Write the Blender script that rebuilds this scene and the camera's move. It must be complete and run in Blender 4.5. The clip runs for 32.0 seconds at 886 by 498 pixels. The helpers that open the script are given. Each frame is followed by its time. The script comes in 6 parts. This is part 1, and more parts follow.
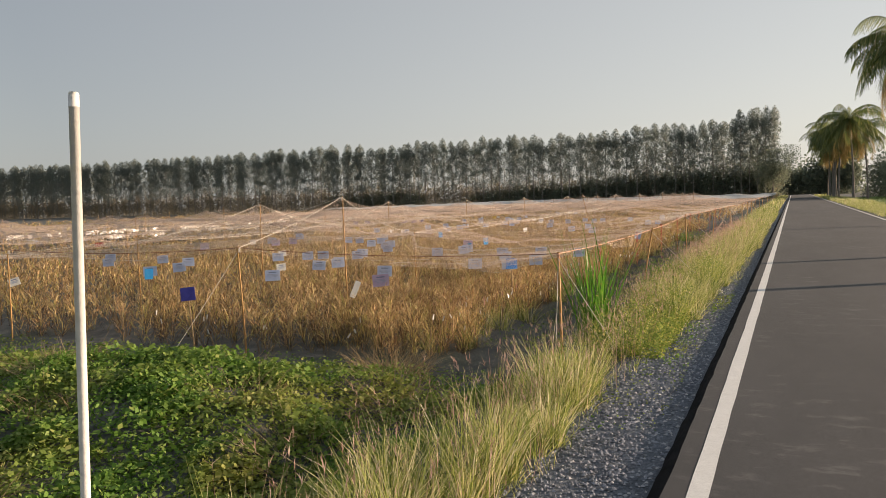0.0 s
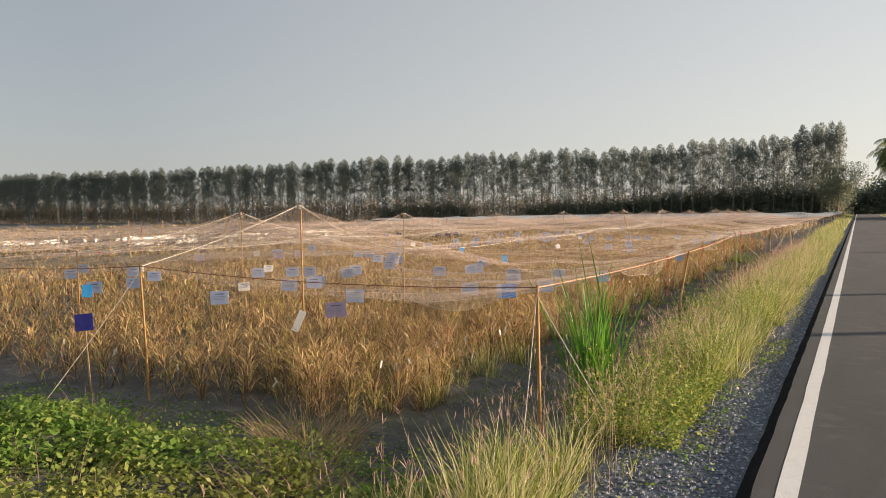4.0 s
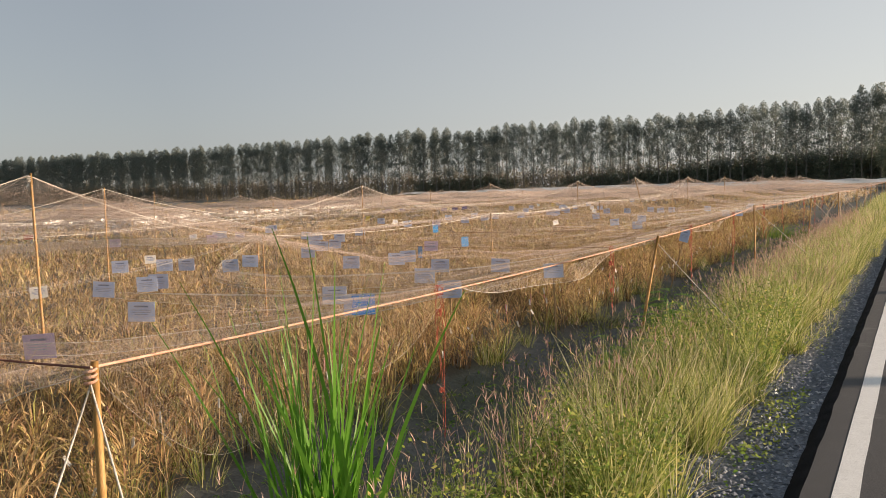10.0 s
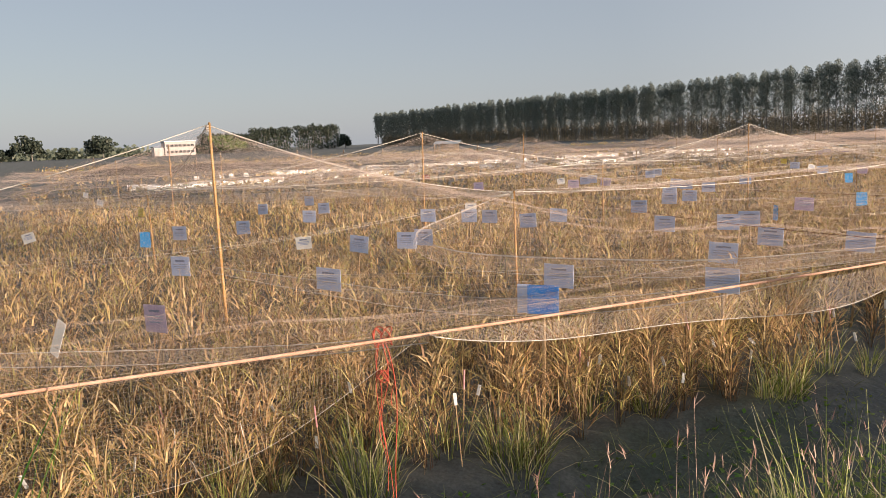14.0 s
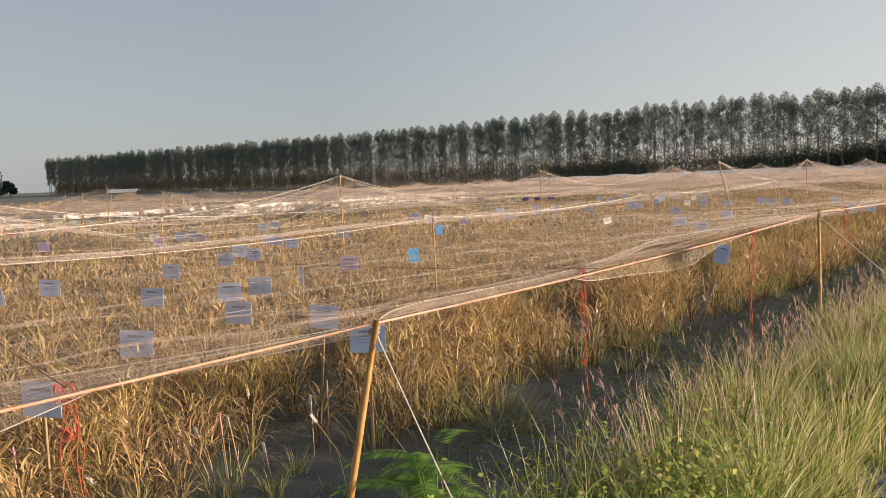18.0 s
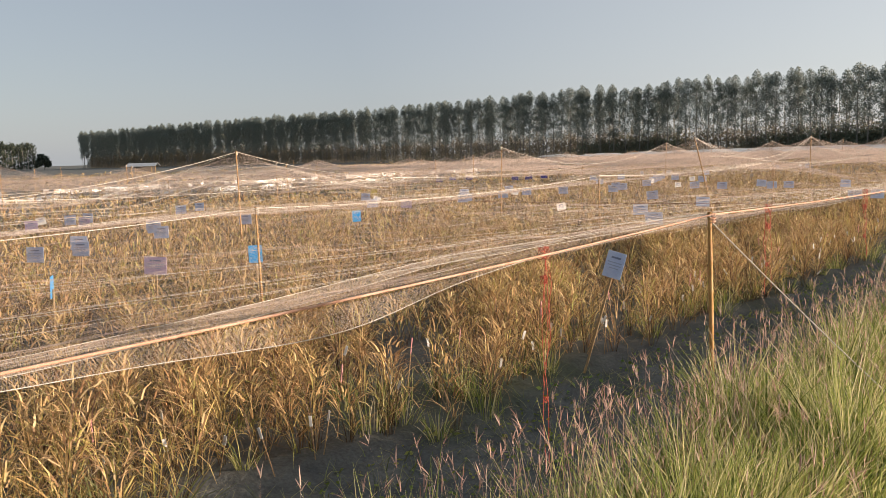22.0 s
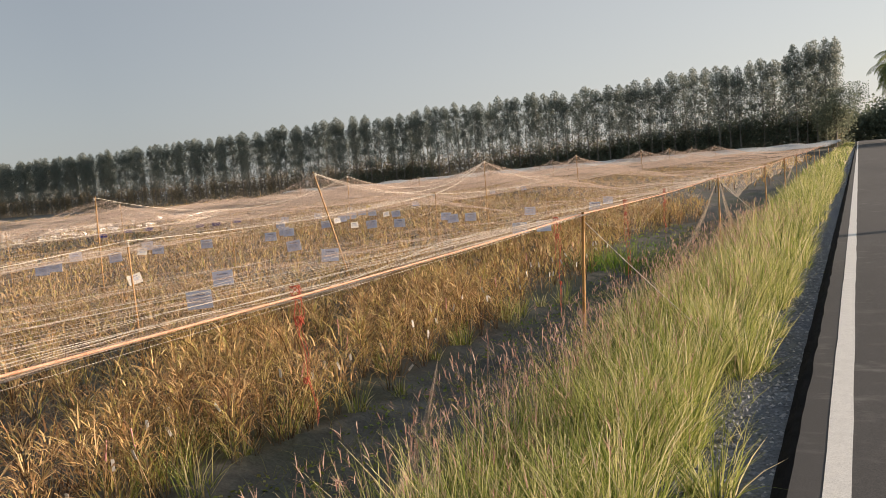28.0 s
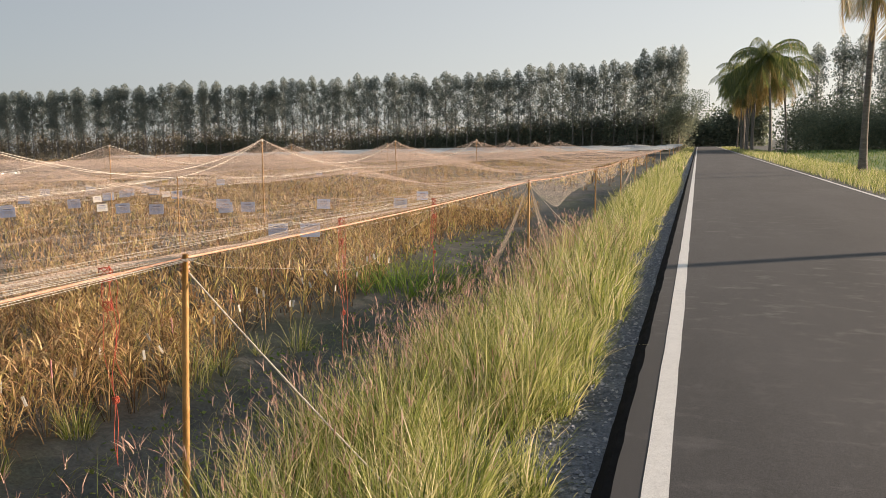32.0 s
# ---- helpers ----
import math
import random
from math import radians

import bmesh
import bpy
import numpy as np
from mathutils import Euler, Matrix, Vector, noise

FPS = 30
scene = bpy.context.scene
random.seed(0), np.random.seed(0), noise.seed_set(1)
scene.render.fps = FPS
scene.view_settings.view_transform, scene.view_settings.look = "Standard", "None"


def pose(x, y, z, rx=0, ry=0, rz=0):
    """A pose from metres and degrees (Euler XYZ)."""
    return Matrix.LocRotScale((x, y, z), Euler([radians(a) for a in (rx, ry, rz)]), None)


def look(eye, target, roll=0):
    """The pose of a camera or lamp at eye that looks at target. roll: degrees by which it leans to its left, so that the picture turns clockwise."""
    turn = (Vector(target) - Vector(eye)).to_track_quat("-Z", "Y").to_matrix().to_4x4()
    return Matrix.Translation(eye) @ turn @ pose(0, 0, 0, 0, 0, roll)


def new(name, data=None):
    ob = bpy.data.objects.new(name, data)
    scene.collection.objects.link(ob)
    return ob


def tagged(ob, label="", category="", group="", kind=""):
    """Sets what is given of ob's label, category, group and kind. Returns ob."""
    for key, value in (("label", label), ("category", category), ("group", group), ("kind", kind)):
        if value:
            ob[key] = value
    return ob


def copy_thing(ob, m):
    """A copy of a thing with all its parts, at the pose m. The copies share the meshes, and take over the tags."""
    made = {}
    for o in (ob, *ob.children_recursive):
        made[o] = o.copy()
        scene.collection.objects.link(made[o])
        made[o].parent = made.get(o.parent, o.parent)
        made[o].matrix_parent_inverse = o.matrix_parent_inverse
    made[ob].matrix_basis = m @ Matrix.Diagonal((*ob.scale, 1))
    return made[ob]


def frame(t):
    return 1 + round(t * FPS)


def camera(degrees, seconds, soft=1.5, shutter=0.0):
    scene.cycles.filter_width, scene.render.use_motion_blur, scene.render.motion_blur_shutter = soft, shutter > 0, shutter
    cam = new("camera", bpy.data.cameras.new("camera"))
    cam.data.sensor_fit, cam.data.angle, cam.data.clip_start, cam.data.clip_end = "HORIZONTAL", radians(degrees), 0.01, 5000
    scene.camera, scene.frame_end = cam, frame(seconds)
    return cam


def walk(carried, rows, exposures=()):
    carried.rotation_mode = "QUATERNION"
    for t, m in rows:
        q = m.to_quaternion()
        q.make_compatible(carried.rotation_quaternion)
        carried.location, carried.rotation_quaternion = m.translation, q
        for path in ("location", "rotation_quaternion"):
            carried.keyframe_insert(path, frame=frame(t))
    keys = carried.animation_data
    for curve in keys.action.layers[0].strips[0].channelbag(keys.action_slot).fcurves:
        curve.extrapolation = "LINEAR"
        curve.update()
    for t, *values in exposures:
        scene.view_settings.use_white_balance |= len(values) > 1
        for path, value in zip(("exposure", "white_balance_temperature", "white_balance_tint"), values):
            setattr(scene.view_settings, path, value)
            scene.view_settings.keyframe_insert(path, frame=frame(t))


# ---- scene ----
cam = camera(58.9, 32.0, soft=0.65)
PATH = [
    (0, (0.561, 1.071, 1.727), (-0.254, 2.893, 1.602), -1.8),
    (0.5, (0.547, 1.384, 1.68), (-0.445, 3.117, 1.558), -2.5),
    (1, (0.544, 1.701, 1.698), (-0.556, 3.367, 1.577), -2.4),
    (1.5, (0.483, 2.015, 1.706), (-0.572, 3.71, 1.591), -2.0),
    (2, (0.474, 2.401, 1.695), (-0.533, 4.125, 1.577), -1.6),
    (2.5, (0.466, 2.784, 1.689), (-0.502, 4.531, 1.582), -1.3),
    (3, (0.445, 3.174, 1.675), (-0.459, 4.957, 1.597), -1.6),
    (3.5, (0.422, 3.584, 1.687), (-0.504, 5.355, 1.615), -1.2),
    (5.5, (0.383, 5.081, 1.657), (-0.576, 6.819, 1.414), 1.0),
    (6, (0.327, 5.532, 1.642), (-0.683, 7.236, 1.365), 1.2),
    (6.5, (0.383, 5.796, 1.626), (-0.652, 7.488, 1.371), 0.6),
    (7, (0.351, 6.173, 1.619), (-0.677, 7.877, 1.418), -0.6),
    (7.5, (0.386, 6.593, 1.621), (-0.698, 8.267, 1.473), -0.8),
    (8, (0.368, 7.007, 1.603), (-0.734, 8.67, 1.47), -0.7),
    (8.5, (0.399, 7.399, 1.591), (-0.72, 9.053, 1.483), -1.5),
    (9, (0.38, 7.87, 1.597), (-0.721, 9.532, 1.431), -2.3),
    (9.5, (0.335, 8.282, 1.591), (-0.713, 9.98, 1.448), -1.8),
    (10, (0.364, 8.712, 1.607), (-0.675, 10.413, 1.451), -1.7),
    (10.5, (0.31, 9.172, 1.594), (-0.681, 10.901, 1.431), -1.4),
    (11, (0.354, 9.583, 1.588), (-0.62, 11.324, 1.443), -1.8),
    (11.5, (0.366, 10.024, 1.597), (-0.584, 11.777, 1.441), -1.4),
    (12, (0.335, 10.427, 1.626), (-0.593, 12.19, 1.45), -1.1),
    (12.5, (0.357, 10.8, 1.65), (-0.773, 12.429, 1.391), -1.4),
    (13, (0.292, 11.077, 1.638), (-1.142, 12.441, 1.354), -2.0),
    (13.5, (0.202, 11.377, 1.621), (-1.476, 12.428, 1.337), -2.6),
    (14, (0.238, 11.702, 1.618), (-1.538, 12.579, 1.345), -2.3),
    (14.5, (0.193, 12.05, 1.585), (-1.394, 13.239, 1.324), -1.6),
    (15, (0.277, 12.409, 1.595), (-1.105, 13.836, 1.366), -2.2),
    (15.5, (0.324, 12.79, 1.62), (-0.991, 14.282, 1.415), -2.1),
    (17.5, (0.313, 14.233, 1.612), (-1.037, 15.693, 1.398), -1.2),
    (18, (0.357, 14.659, 1.604), (-0.979, 16.137, 1.422), -2.1),
    (18.5, (0.297, 15.069, 1.576), (-1.081, 16.506, 1.387), -1.8),
    (19, (0.281, 15.459, 1.571), (-1.142, 16.849, 1.368), -2.0),
    (19.5, (0.287, 15.878, 1.592), (-1.19, 17.207, 1.361), -2.3),
    (20, (0.236, 16.284, 1.587), (-1.216, 17.632, 1.314), -2.5),
    (20.5, (0.249, 16.717, 1.572), (-1.257, 18.002, 1.292), -2.8),
    (21, (0.218, 17.135, 1.561), (-1.349, 18.345, 1.28), -2.4),
    (21.5, (0.214, 17.59, 1.561), (-1.323, 18.844, 1.303), -1.8),
    (22, (0.254, 18.041, 1.569), (-1.139, 19.456, 1.329), -1.7),
    (22.5, (0.188, 18.503, 1.565), (-0.91, 20.16, 1.341), -2.3),
    (23, (0.248, 18.803, 1.571), (-0.775, 20.508, 1.361), -3.6),
    (23.5, (0.19, 19.211, 1.55), (-0.821, 20.919, 1.303), -3.7),
    (24, (0.157, 19.651, 1.585), (-0.839, 21.371, 1.36), -2.7),
    (24.5, (0.151, 20.092, 1.65), (-0.879, 21.802, 1.536), -1.4),
    (25, (0.118, 20.529, 1.668), (-0.867, 22.268, 1.62), -1.2),
    (25.5, (0.141, 20.997, 1.647), (-0.67, 22.824, 1.574), -0.5),
    (27.5, (0.167, 22.737, 1.575), (-0.394, 24.649, 1.397), -4.6),
    (28, (0.199, 23.238, 1.574), (-0.744, 24.991, 1.381), -5.2),
    (28.5, (0.122, 23.717, 1.558), (-1.088, 25.296, 1.353), -4.7),
    (29, (0.173, 24.164, 1.559), (-1.046, 25.738, 1.366), -4.9),
    (29.5, (0.192, 24.625, 1.545), (-0.907, 26.282, 1.334), -4.7),
    (30, (0.223, 25.01, 1.538), (-0.69, 26.782, 1.375), -3.3),
    (30.5, (0.232, 25.495, 1.574), (-0.606, 27.306, 1.446), -2.9),
    (31, (0.183, 25.985, 1.581), (-0.579, 27.829, 1.451), -3.0),
    (31.5, (0.238, 26.443, 1.588), (-0.47, 28.307, 1.435), -2.6),
    (32, (0.207, 26.894, 1.583), (-0.405, 28.78, 1.321), -1.0),
]
EXPOSURES = [(0, 0.8, 6600, 10), (1, 0.92, 6550, 10), (3, 0.9, 6650, 10), (6, 0.94, 6380, 10), (9, 0.92, 6450, 10), (11, 0.7, 6380, 10), (13, 1.0, 6150, 12), (14, 0.9, 6150, 12), (15, 0.98, 6350, 10), (18, 0.84, 6350, 10),
             (19, 0.96, 6250, 13), (20, 1.0, 6180, 12), (21, 1.04, 5980, 11), (23, 0.88, 6450, 10), (24, 0.98, 6400, 10), (25, 0.66, 6550, 10), (28, 0.82, 6420, 10), (30, 0.86, 6380, 10), (31, 0.8, 6450, 10), (32, 0.92, 6380, 10)]
walk(cam, [(t, look(e, a, r)) for t, e, a, r in PATH], EXPOSURES)

# ---- world, sun and exposure ----
SUN_TURN, SUN_RISE = 31.0, 11.5          # degrees from +x towards +y, and above the horizon
sun_way = Vector((math.cos(radians(SUN_RISE)) * math.cos(radians(SUN_TURN)),
                  math.cos(radians(SUN_RISE)) * math.sin(radians(SUN_TURN)), math.sin(radians(SUN_RISE))))
world = bpy.data.worlds.new("sky")
scene.world = world
world.use_nodes = True
wn = world.node_tree.nodes
sky = wn.new("ShaderNodeTexSky")
sky.sky_type = "NISHITA"
sky.sun_disc = False
sky.sun_elevation = radians(SUN_RISE)
sky.sun_rotation = radians(90 - SUN_TURN)
sky.altitude, sky.air_density, sky.dust_density, sky.ozone_density = 0, 1.0, 1.2, 1.0
wn["Background"].inputs["Strength"].default_value = 0.13
haze = wn.new("ShaderNodeMix")          # thick even haze under a clear sky
haze.data_type = "RGBA"
haze.inputs["Factor"].default_value = 0.86
way = wn.new("ShaderNodeTexCoord")
parts_of = wn.new("ShaderNodeSeparateXYZ")
rise = wn.new("ShaderNodeValToRGB")      # paler and warmer towards the horizon
rise.color_ramp.elements[0].position, rise.color_ramp.elements[0].color = 0.0, (1.0, 0.985, 0.975, 1)
rise.color_ramp.elements[1].position, rise.color_ramp.elements[1].color = 0.5, (0.62, 0.66, 0.7, 1)
thick = wn.new("ShaderNodeMix")
thick.data_type, thick.blend_type = "RGBA", "MULTIPLY"
thick.inputs["Factor"].default_value = 1.0
world.node_tree.links.new(way.outputs["Generated"], parts_of.inputs[0])
world.node_tree.links.new(parts_of.outputs["Z"], rise.inputs[0])
world.node_tree.links.new(rise.outputs[0], thick.inputs["A"])
towards = wn.new("ShaderNodeVectorMath")      # haze glows more on the sun's side
towards.operation = "DOT_PRODUCT"
towards.inputs[1].default_value = sun_way
glow = wn.new("ShaderNodeMapRange")
glow.inputs["From Min"].default_value, glow.inputs["From Max"].default_value = -1.0, 1.0
tint = wn.new("ShaderNodeValToRGB")
tint.color_ramp.elements[0].position, tint.color_ramp.elements[0].color = 0.35, (1.76, 1.84, 1.97, 1)
tint.color_ramp.elements[1].position, tint.color_ramp.elements[1].color = 0.85, (3.5, 3.43, 3.32, 1)
world.node_tree.links.new(way.outputs["Generated"], towards.inputs[0])
world.node_tree.links.new(towards.outputs["Value"], glow.inputs["Value"])
world.node_tree.links.new(glow.outputs["Result"], tint.inputs[0])
world.node_tree.links.new(tint.outputs[0], thick.inputs["B"])
world.node_tree.links.new(thick.outputs["Result"], haze.inputs["B"])
world.node_tree.links.new(sky.outputs[0], haze.inputs["A"])
world.node_tree.links.new(haze.outputs["Result"], wn["Background"].inputs["Color"])
lamp = bpy.data.lights.new("sun", "SUN")
lamp.energy, lamp.angle, lamp.color = 5.0, radians(0.8), (1.0, 0.76, 0.56)
sun = new("sun", lamp)
sun.matrix_world = look(sun_way * 100, (0, 0, 0))

# ---- materials ----


def mat(name):
    m = bpy.data.materials.new(name)
    m.use_nodes = True
    return m, m.node_tree.nodes, m.node_tree.links, m.node_tree.nodes["Principled BSDF"]


def ramp(nodes, stops):
    r = nodes.new("ShaderNodeValToRGB")
    e = r.color_ramp.elements
    e[0].position, e[0].color = stops[0][0], (*stops[0][1], 1)
    e[1].position, e[1].color = stops[-1][0], (*stops[-1][1], 1)
    for p, c in stops[1:-1]:
        k = e.new(p)
        k.color = (*c, 1)
    return r


def noise_tex(nodes, links, scale, detail=4.0, rough=0.6, coord="Object", stretch=None):
    tc = nodes.new("ShaderNodeTexCoord")
    n = nodes.new("ShaderNodeTexNoise")
    n.inputs["Scale"].default_value, n.inputs["Detail"].default_value, n.inputs["Roughness"].default_value = scale, detail, rough
    if stretch:
        mp = nodes.new("ShaderNodeMapping")
        mp.inputs["Scale"].default_value = stretch
        links.new(tc.outputs[coord], mp.inputs[0])
        links.new(mp.outputs[0], n.inputs["Vector"])
    else:
        links.new(tc.outputs[coord], n.inputs["Vector"])
    return n


def mixed(nodes, links, a, b, fac, blend="MIX"):
    m = nodes.new("ShaderNodeMix")
    m.data_type, m.blend_type = "RGBA", blend
    for s, v in ((m.inputs["A"], a), (m.inputs["B"], b)):
        if isinstance(v, tuple):
            s.default_value = (*v, 1)
        else:
            links.new(v, s)
    if isinstance(fac, float):
        m.inputs["Factor"].default_value = fac
    else:
        links.new(fac, m.inputs["Factor"])
    return m.outputs["Result"]


def bumped(nodes, links, bsdf, height, strength=0.4, distance=0.02):
    b = nodes.new("ShaderNodeBump")
    b.inputs["Strength"].default_value, b.inputs["Distance"].default_value = strength, distance
    links.new(height, b.inputs["Height"])
    links.new(b.outputs[0], bsdf.inputs["Normal"])


def surface(name, stops, scale=6.0, fine=60.0, rough=0.8, relief=0.3, metal=0.0, stretch=None, spread=0.35):
    """A solid surface: colours by a broad noise, broken by a fine grain, with fine relief."""
    m, n, l, b = mat(name)
    broad = noise_tex(n, l, scale, stretch=stretch)
    grain = noise_tex(n, l, fine, 3.0, 0.7, stretch=stretch)
    r = ramp(n, stops)
    l.new(broad.outputs["Fac"], r.inputs[0])
    g = ramp(n, [(0.3, (1 - spread,) * 3), (0.7, (1 + spread * 0.4,) * 3)])
    l.new(grain.outputs["Fac"], g.inputs[0])
    l.new(mixed(n, l, r.outputs[0], g.outputs[0], 1.0, "MULTIPLY"), b.inputs["Base Color"])
    b.inputs["Roughness"].default_value, b.inputs["Metallic"].default_value = rough, metal
    bumped(n, l, b, grain.outputs["Fac"], relief)
    return m


def leafy(name, stops, patch=None, patch_scale=0.5, clear=0.35, rough=0.55, gloss=0.3):
    """Leaves and blades: each island has its own tone, light passes through; patches of another tone over the ground."""
    m, n, l, b = mat(name)
    geo = n.new("ShaderNodeNewGeometry")
    r = ramp(n, stops)
    l.new(geo.outputs["Random Per Island"], r.inputs[0])
    col = r.outputs[0]
    if patch:
        nz = noise_tex(n, l, patch_scale, 3.0)
        k = ramp(n, [(0.45, (0, 0, 0)), (0.62, (1, 1, 1))])
        l.new(nz.outputs["Fac"], k.inputs[0])
        half = n.new("ShaderNodeMath")
        half.operation = "MULTIPLY"
        half.inputs[1].default_value = 0.7
        l.new(k.outputs[0], half.inputs[0])
        r2 = ramp(n, patch)
        l.new(geo.outputs["Random Per Island"], r2.inputs[0])
        col = mixed(n, l, col, r2.outputs[0], half.outputs[0])
    l.new(col, b.inputs["Base Color"])
    b.inputs["Roughness"].default_value = rough
    b.inputs["Specular IOR Level"].default_value = gloss
    tr = n.new("ShaderNodeBsdfTranslucent")
    l.new(col, tr.inputs["Color"])
    mx = n.new("ShaderNodeMixShader")
    mx.inputs[0].default_value = clear
    l.new(b.outputs[0], mx.inputs[1])
    l.new(tr.outputs[0], mx.inputs[2])
    l.new(mx.outputs[0], n["Material Output"].inputs["Surface"])
    return m


def netting(name, tint, mesh_size=0.014, thread=0.05, clear=0.4):
    """Fine netting: crossed threads laid out along the sheet's own uv, open between."""
    m, n, l, b = mat(name)
    uv = n.new("ShaderNodeUVMap")
    sep = n.new("ShaderNodeSeparateXYZ")
    l.new(uv.outputs[0], sep.inputs[0])
    lines = []
    for axis in (0, 1):
        s = n.new("ShaderNodeMath")
        s.operation = "MULTIPLY"
        s.inputs[1].default_value = 1.0 / mesh_size
        l.new(sep.outputs[axis], s.inputs[0])
        f = n.new("ShaderNodeMath")
        f.operation = "FRACT"
        l.new(s.outputs[0], f.inputs[0])
        c = n.new("ShaderNodeMath")
        c.operation = "LESS_THAN"
        c.inputs[1].default_value = thread
        l.new(f.outputs[0], c.inputs[0])
        lines.append(c)
    both = n.new("ShaderNodeMath")
    both.operation = "MAXIMUM"
    l.new(lines[0].outputs[0], both.inputs[0])
    l.new(lines[1].outputs[0], both.inputs[1])
    b.inputs["Base Color"].default_value = (*tint, 1)
    b.inputs["Roughness"].default_value = 0.6
    tr = n.new("ShaderNodeBsdfTranslucent")
    tr.inputs["Color"].default_value = (*tint, 1)
    solid = n.new("ShaderNodeMixShader")
    solid.inputs[0].default_value = clear
    l.new(b.outputs[0], solid.inputs[1])
    l.new(tr.outputs[0], solid.inputs[2])
    hole = n.new("ShaderNodeBsdfTransparent")
    out = n.new("ShaderNodeMixShader")
    l.new(both.outputs[0], out.inputs[0])
    l.new(hole.outputs[0], out.inputs[1])
    l.new(solid.outputs[0], out.inputs[2])
    l.new(out.outputs[0], n["Material Output"].inputs["Surface"])
    return m


def asphalt_mat():
    m, n, l, b = mat("asphalt")
    broad = noise_tex(n, l, 0.7, 5.0, 0.65, stretch=(1.0, 0.25, 1.0))
    grain = noise_tex(n, l, 140.0, 2.0, 0.8)
    worn = noise_tex(n, l, 3.0, 6.0, 0.7)
    r = ramp(n, [(0.3, (0.036, 0.037, 0.039)), (0.7, (0.06, 0.06, 0.063))])
    l.new(broad.outputs["Fac"], r.inputs[0])
    g = ramp(n, [(0.35, (0.6, 0.6, 0.6)), (0.72, (1.6, 1.6, 1.6))])
    l.new(grain.outputs["Fac"], g.inputs[0])
    c = mixed(n, l, r.outputs[0], g.outputs[0], 1.0, "MULTIPLY")
    w = ramp(n, [(0.66, (0, 0, 0)), (0.8, (0.5, 0.5, 0.5))])
    l.new(worn.outputs["Fac"], w.inputs[0])
    c = mixed(n, l, c, (0.2, 0.195, 0.19), w.outputs[0])
    scuff = noise_tex(n, l, 3.0, 6.0, 0.7, stretch=(0.9, 1.4, 1.0))
    where = noise_tex(n, l, 0.22, 2.0, 0.5)
    k1 = ramp(n, [(0.54, (0, 0, 0)), (0.72, (0.42, 0.42, 0.42))])
    k2 = ramp(n, [(0.44, (0, 0, 0)), (0.6, (1, 1, 1))])
    l.new(scuff.outputs["Fac"], k1.inputs[0])
    l.new(where.outputs["Fac"], k2.inputs[0])
    l.new(mixed(n, l, c, (0.24, 0.235, 0.23), mixed(n, l, k1.outputs[0], k2.outputs[0], 1.0, "MULTIPLY")), b.inputs["Base Color"])
    b.inputs["Roughness"].default_value = 0.82
    bumped(n, l, b, grain.outputs["Fac"], 0.3, 0.004)
    return m


def line_mat():
    m, n, l, b = mat("road_paint")
    worn = noise_tex(n, l, 9.0, 6.0, 0.75)
    grain = noise_tex(n, l, 160.0, 2.0, 0.8)
    r = ramp(n, [(0.3, (0.66, 0.66, 0.64)), (0.6, (0.76, 0.76, 0.74)), (0.8, (0.5, 0.5, 0.48))])
    l.new(worn.outputs["Fac"], r.inputs[0])
    g = ramp(n, [(0.3, (0.75, 0.75, 0.75)), (0.6, (1.05, 1.05, 1.05))])
    l.new(grain.outputs["Fac"], g.inputs[0])
    l.new(mixed(n, l, r.outputs[0], g.outputs[0], 1.0, "MULTIPLY"), b.inputs["Base Color"])
    b.inputs["Roughness"].default_value = 0.6
    bumped(n, l, b, grain.outputs["Fac"], 0.3, 0.004)
    return m


def soil_mat():
    """Damp field soil, mud and weeds low on the ground; greener patches by a broad noise."""
    m, n, l, b = mat("soil")
    broad = noise_tex(n, l, 0.35, 5.0)
    mid = noise_tex(n, l, 2.6, 5.0, 0.65)
    grain = noise_tex(n, l, 40.0, 4.0, 0.7)
    r = ramp(n, [(0.3, (0.07, 0.075, 0.074)), (0.5, (0.108, 0.112, 0.104)), (0.7, (0.18, 0.175, 0.155))])
    l.new(mid.outputs["Fac"], r.inputs[0])
    k = ramp(n, [(0.5, (0, 0, 0)), (0.62, (0.75, 0.75, 0.75))])
    l.new(broad.outputs["Fac"], k.inputs[0])
    c = mixed(n, l, r.outputs[0], (0.06, 0.08, 0.045), k.outputs[0])
    g = ramp(n, [(0.3, (0.6, 0.6, 0.6)), (0.7, (1.2, 1.2, 1.2))])
    l.new(grain.outputs["Fac"], g.inputs[0])
    l.new(mixed(n, l, c, g.outputs[0], 1.0, "MULTIPLY"), b.inputs["Base Color"])
    b.inputs["Roughness"].default_value = 0.85
    bumped(n, l, b, mid.outputs["Fac"], 0.7, 0.08)
    return m


def stone_mat():
    m, n, l, b = mat("gravel_stone")
    geo = n.new("ShaderNodeNewGeometry")
    r = ramp(n, [(0.0, (0.08, 0.094, 0.118)), (0.5, (0.18, 0.2, 0.24)), (0.85, (0.3, 0.32, 0.36)), (1.0, (0.46, 0.46, 0.47))])
    l.new(geo.outputs["Random Per Island"], r.inputs[0])
    l.new(r.outputs[0], b.inputs["Base Color"])
    b.inputs["Roughness"].default_value = 0.85
    return m


def plastic_mat():
    m, n, l, b = mat("silver_plastic")
    nz = noise_tex(n, l, 3.0, 4.0, 0.6)
    b.inputs["Base Color"].default_value = (0.85, 0.83, 0.8, 1)
    b.inputs["Metallic"].default_value = 0.5
    b.inputs["Roughness"].default_value = 0.2
    bumped(n, l, b, nz.outputs["Fac"], 1.0, 0.15)
    return m


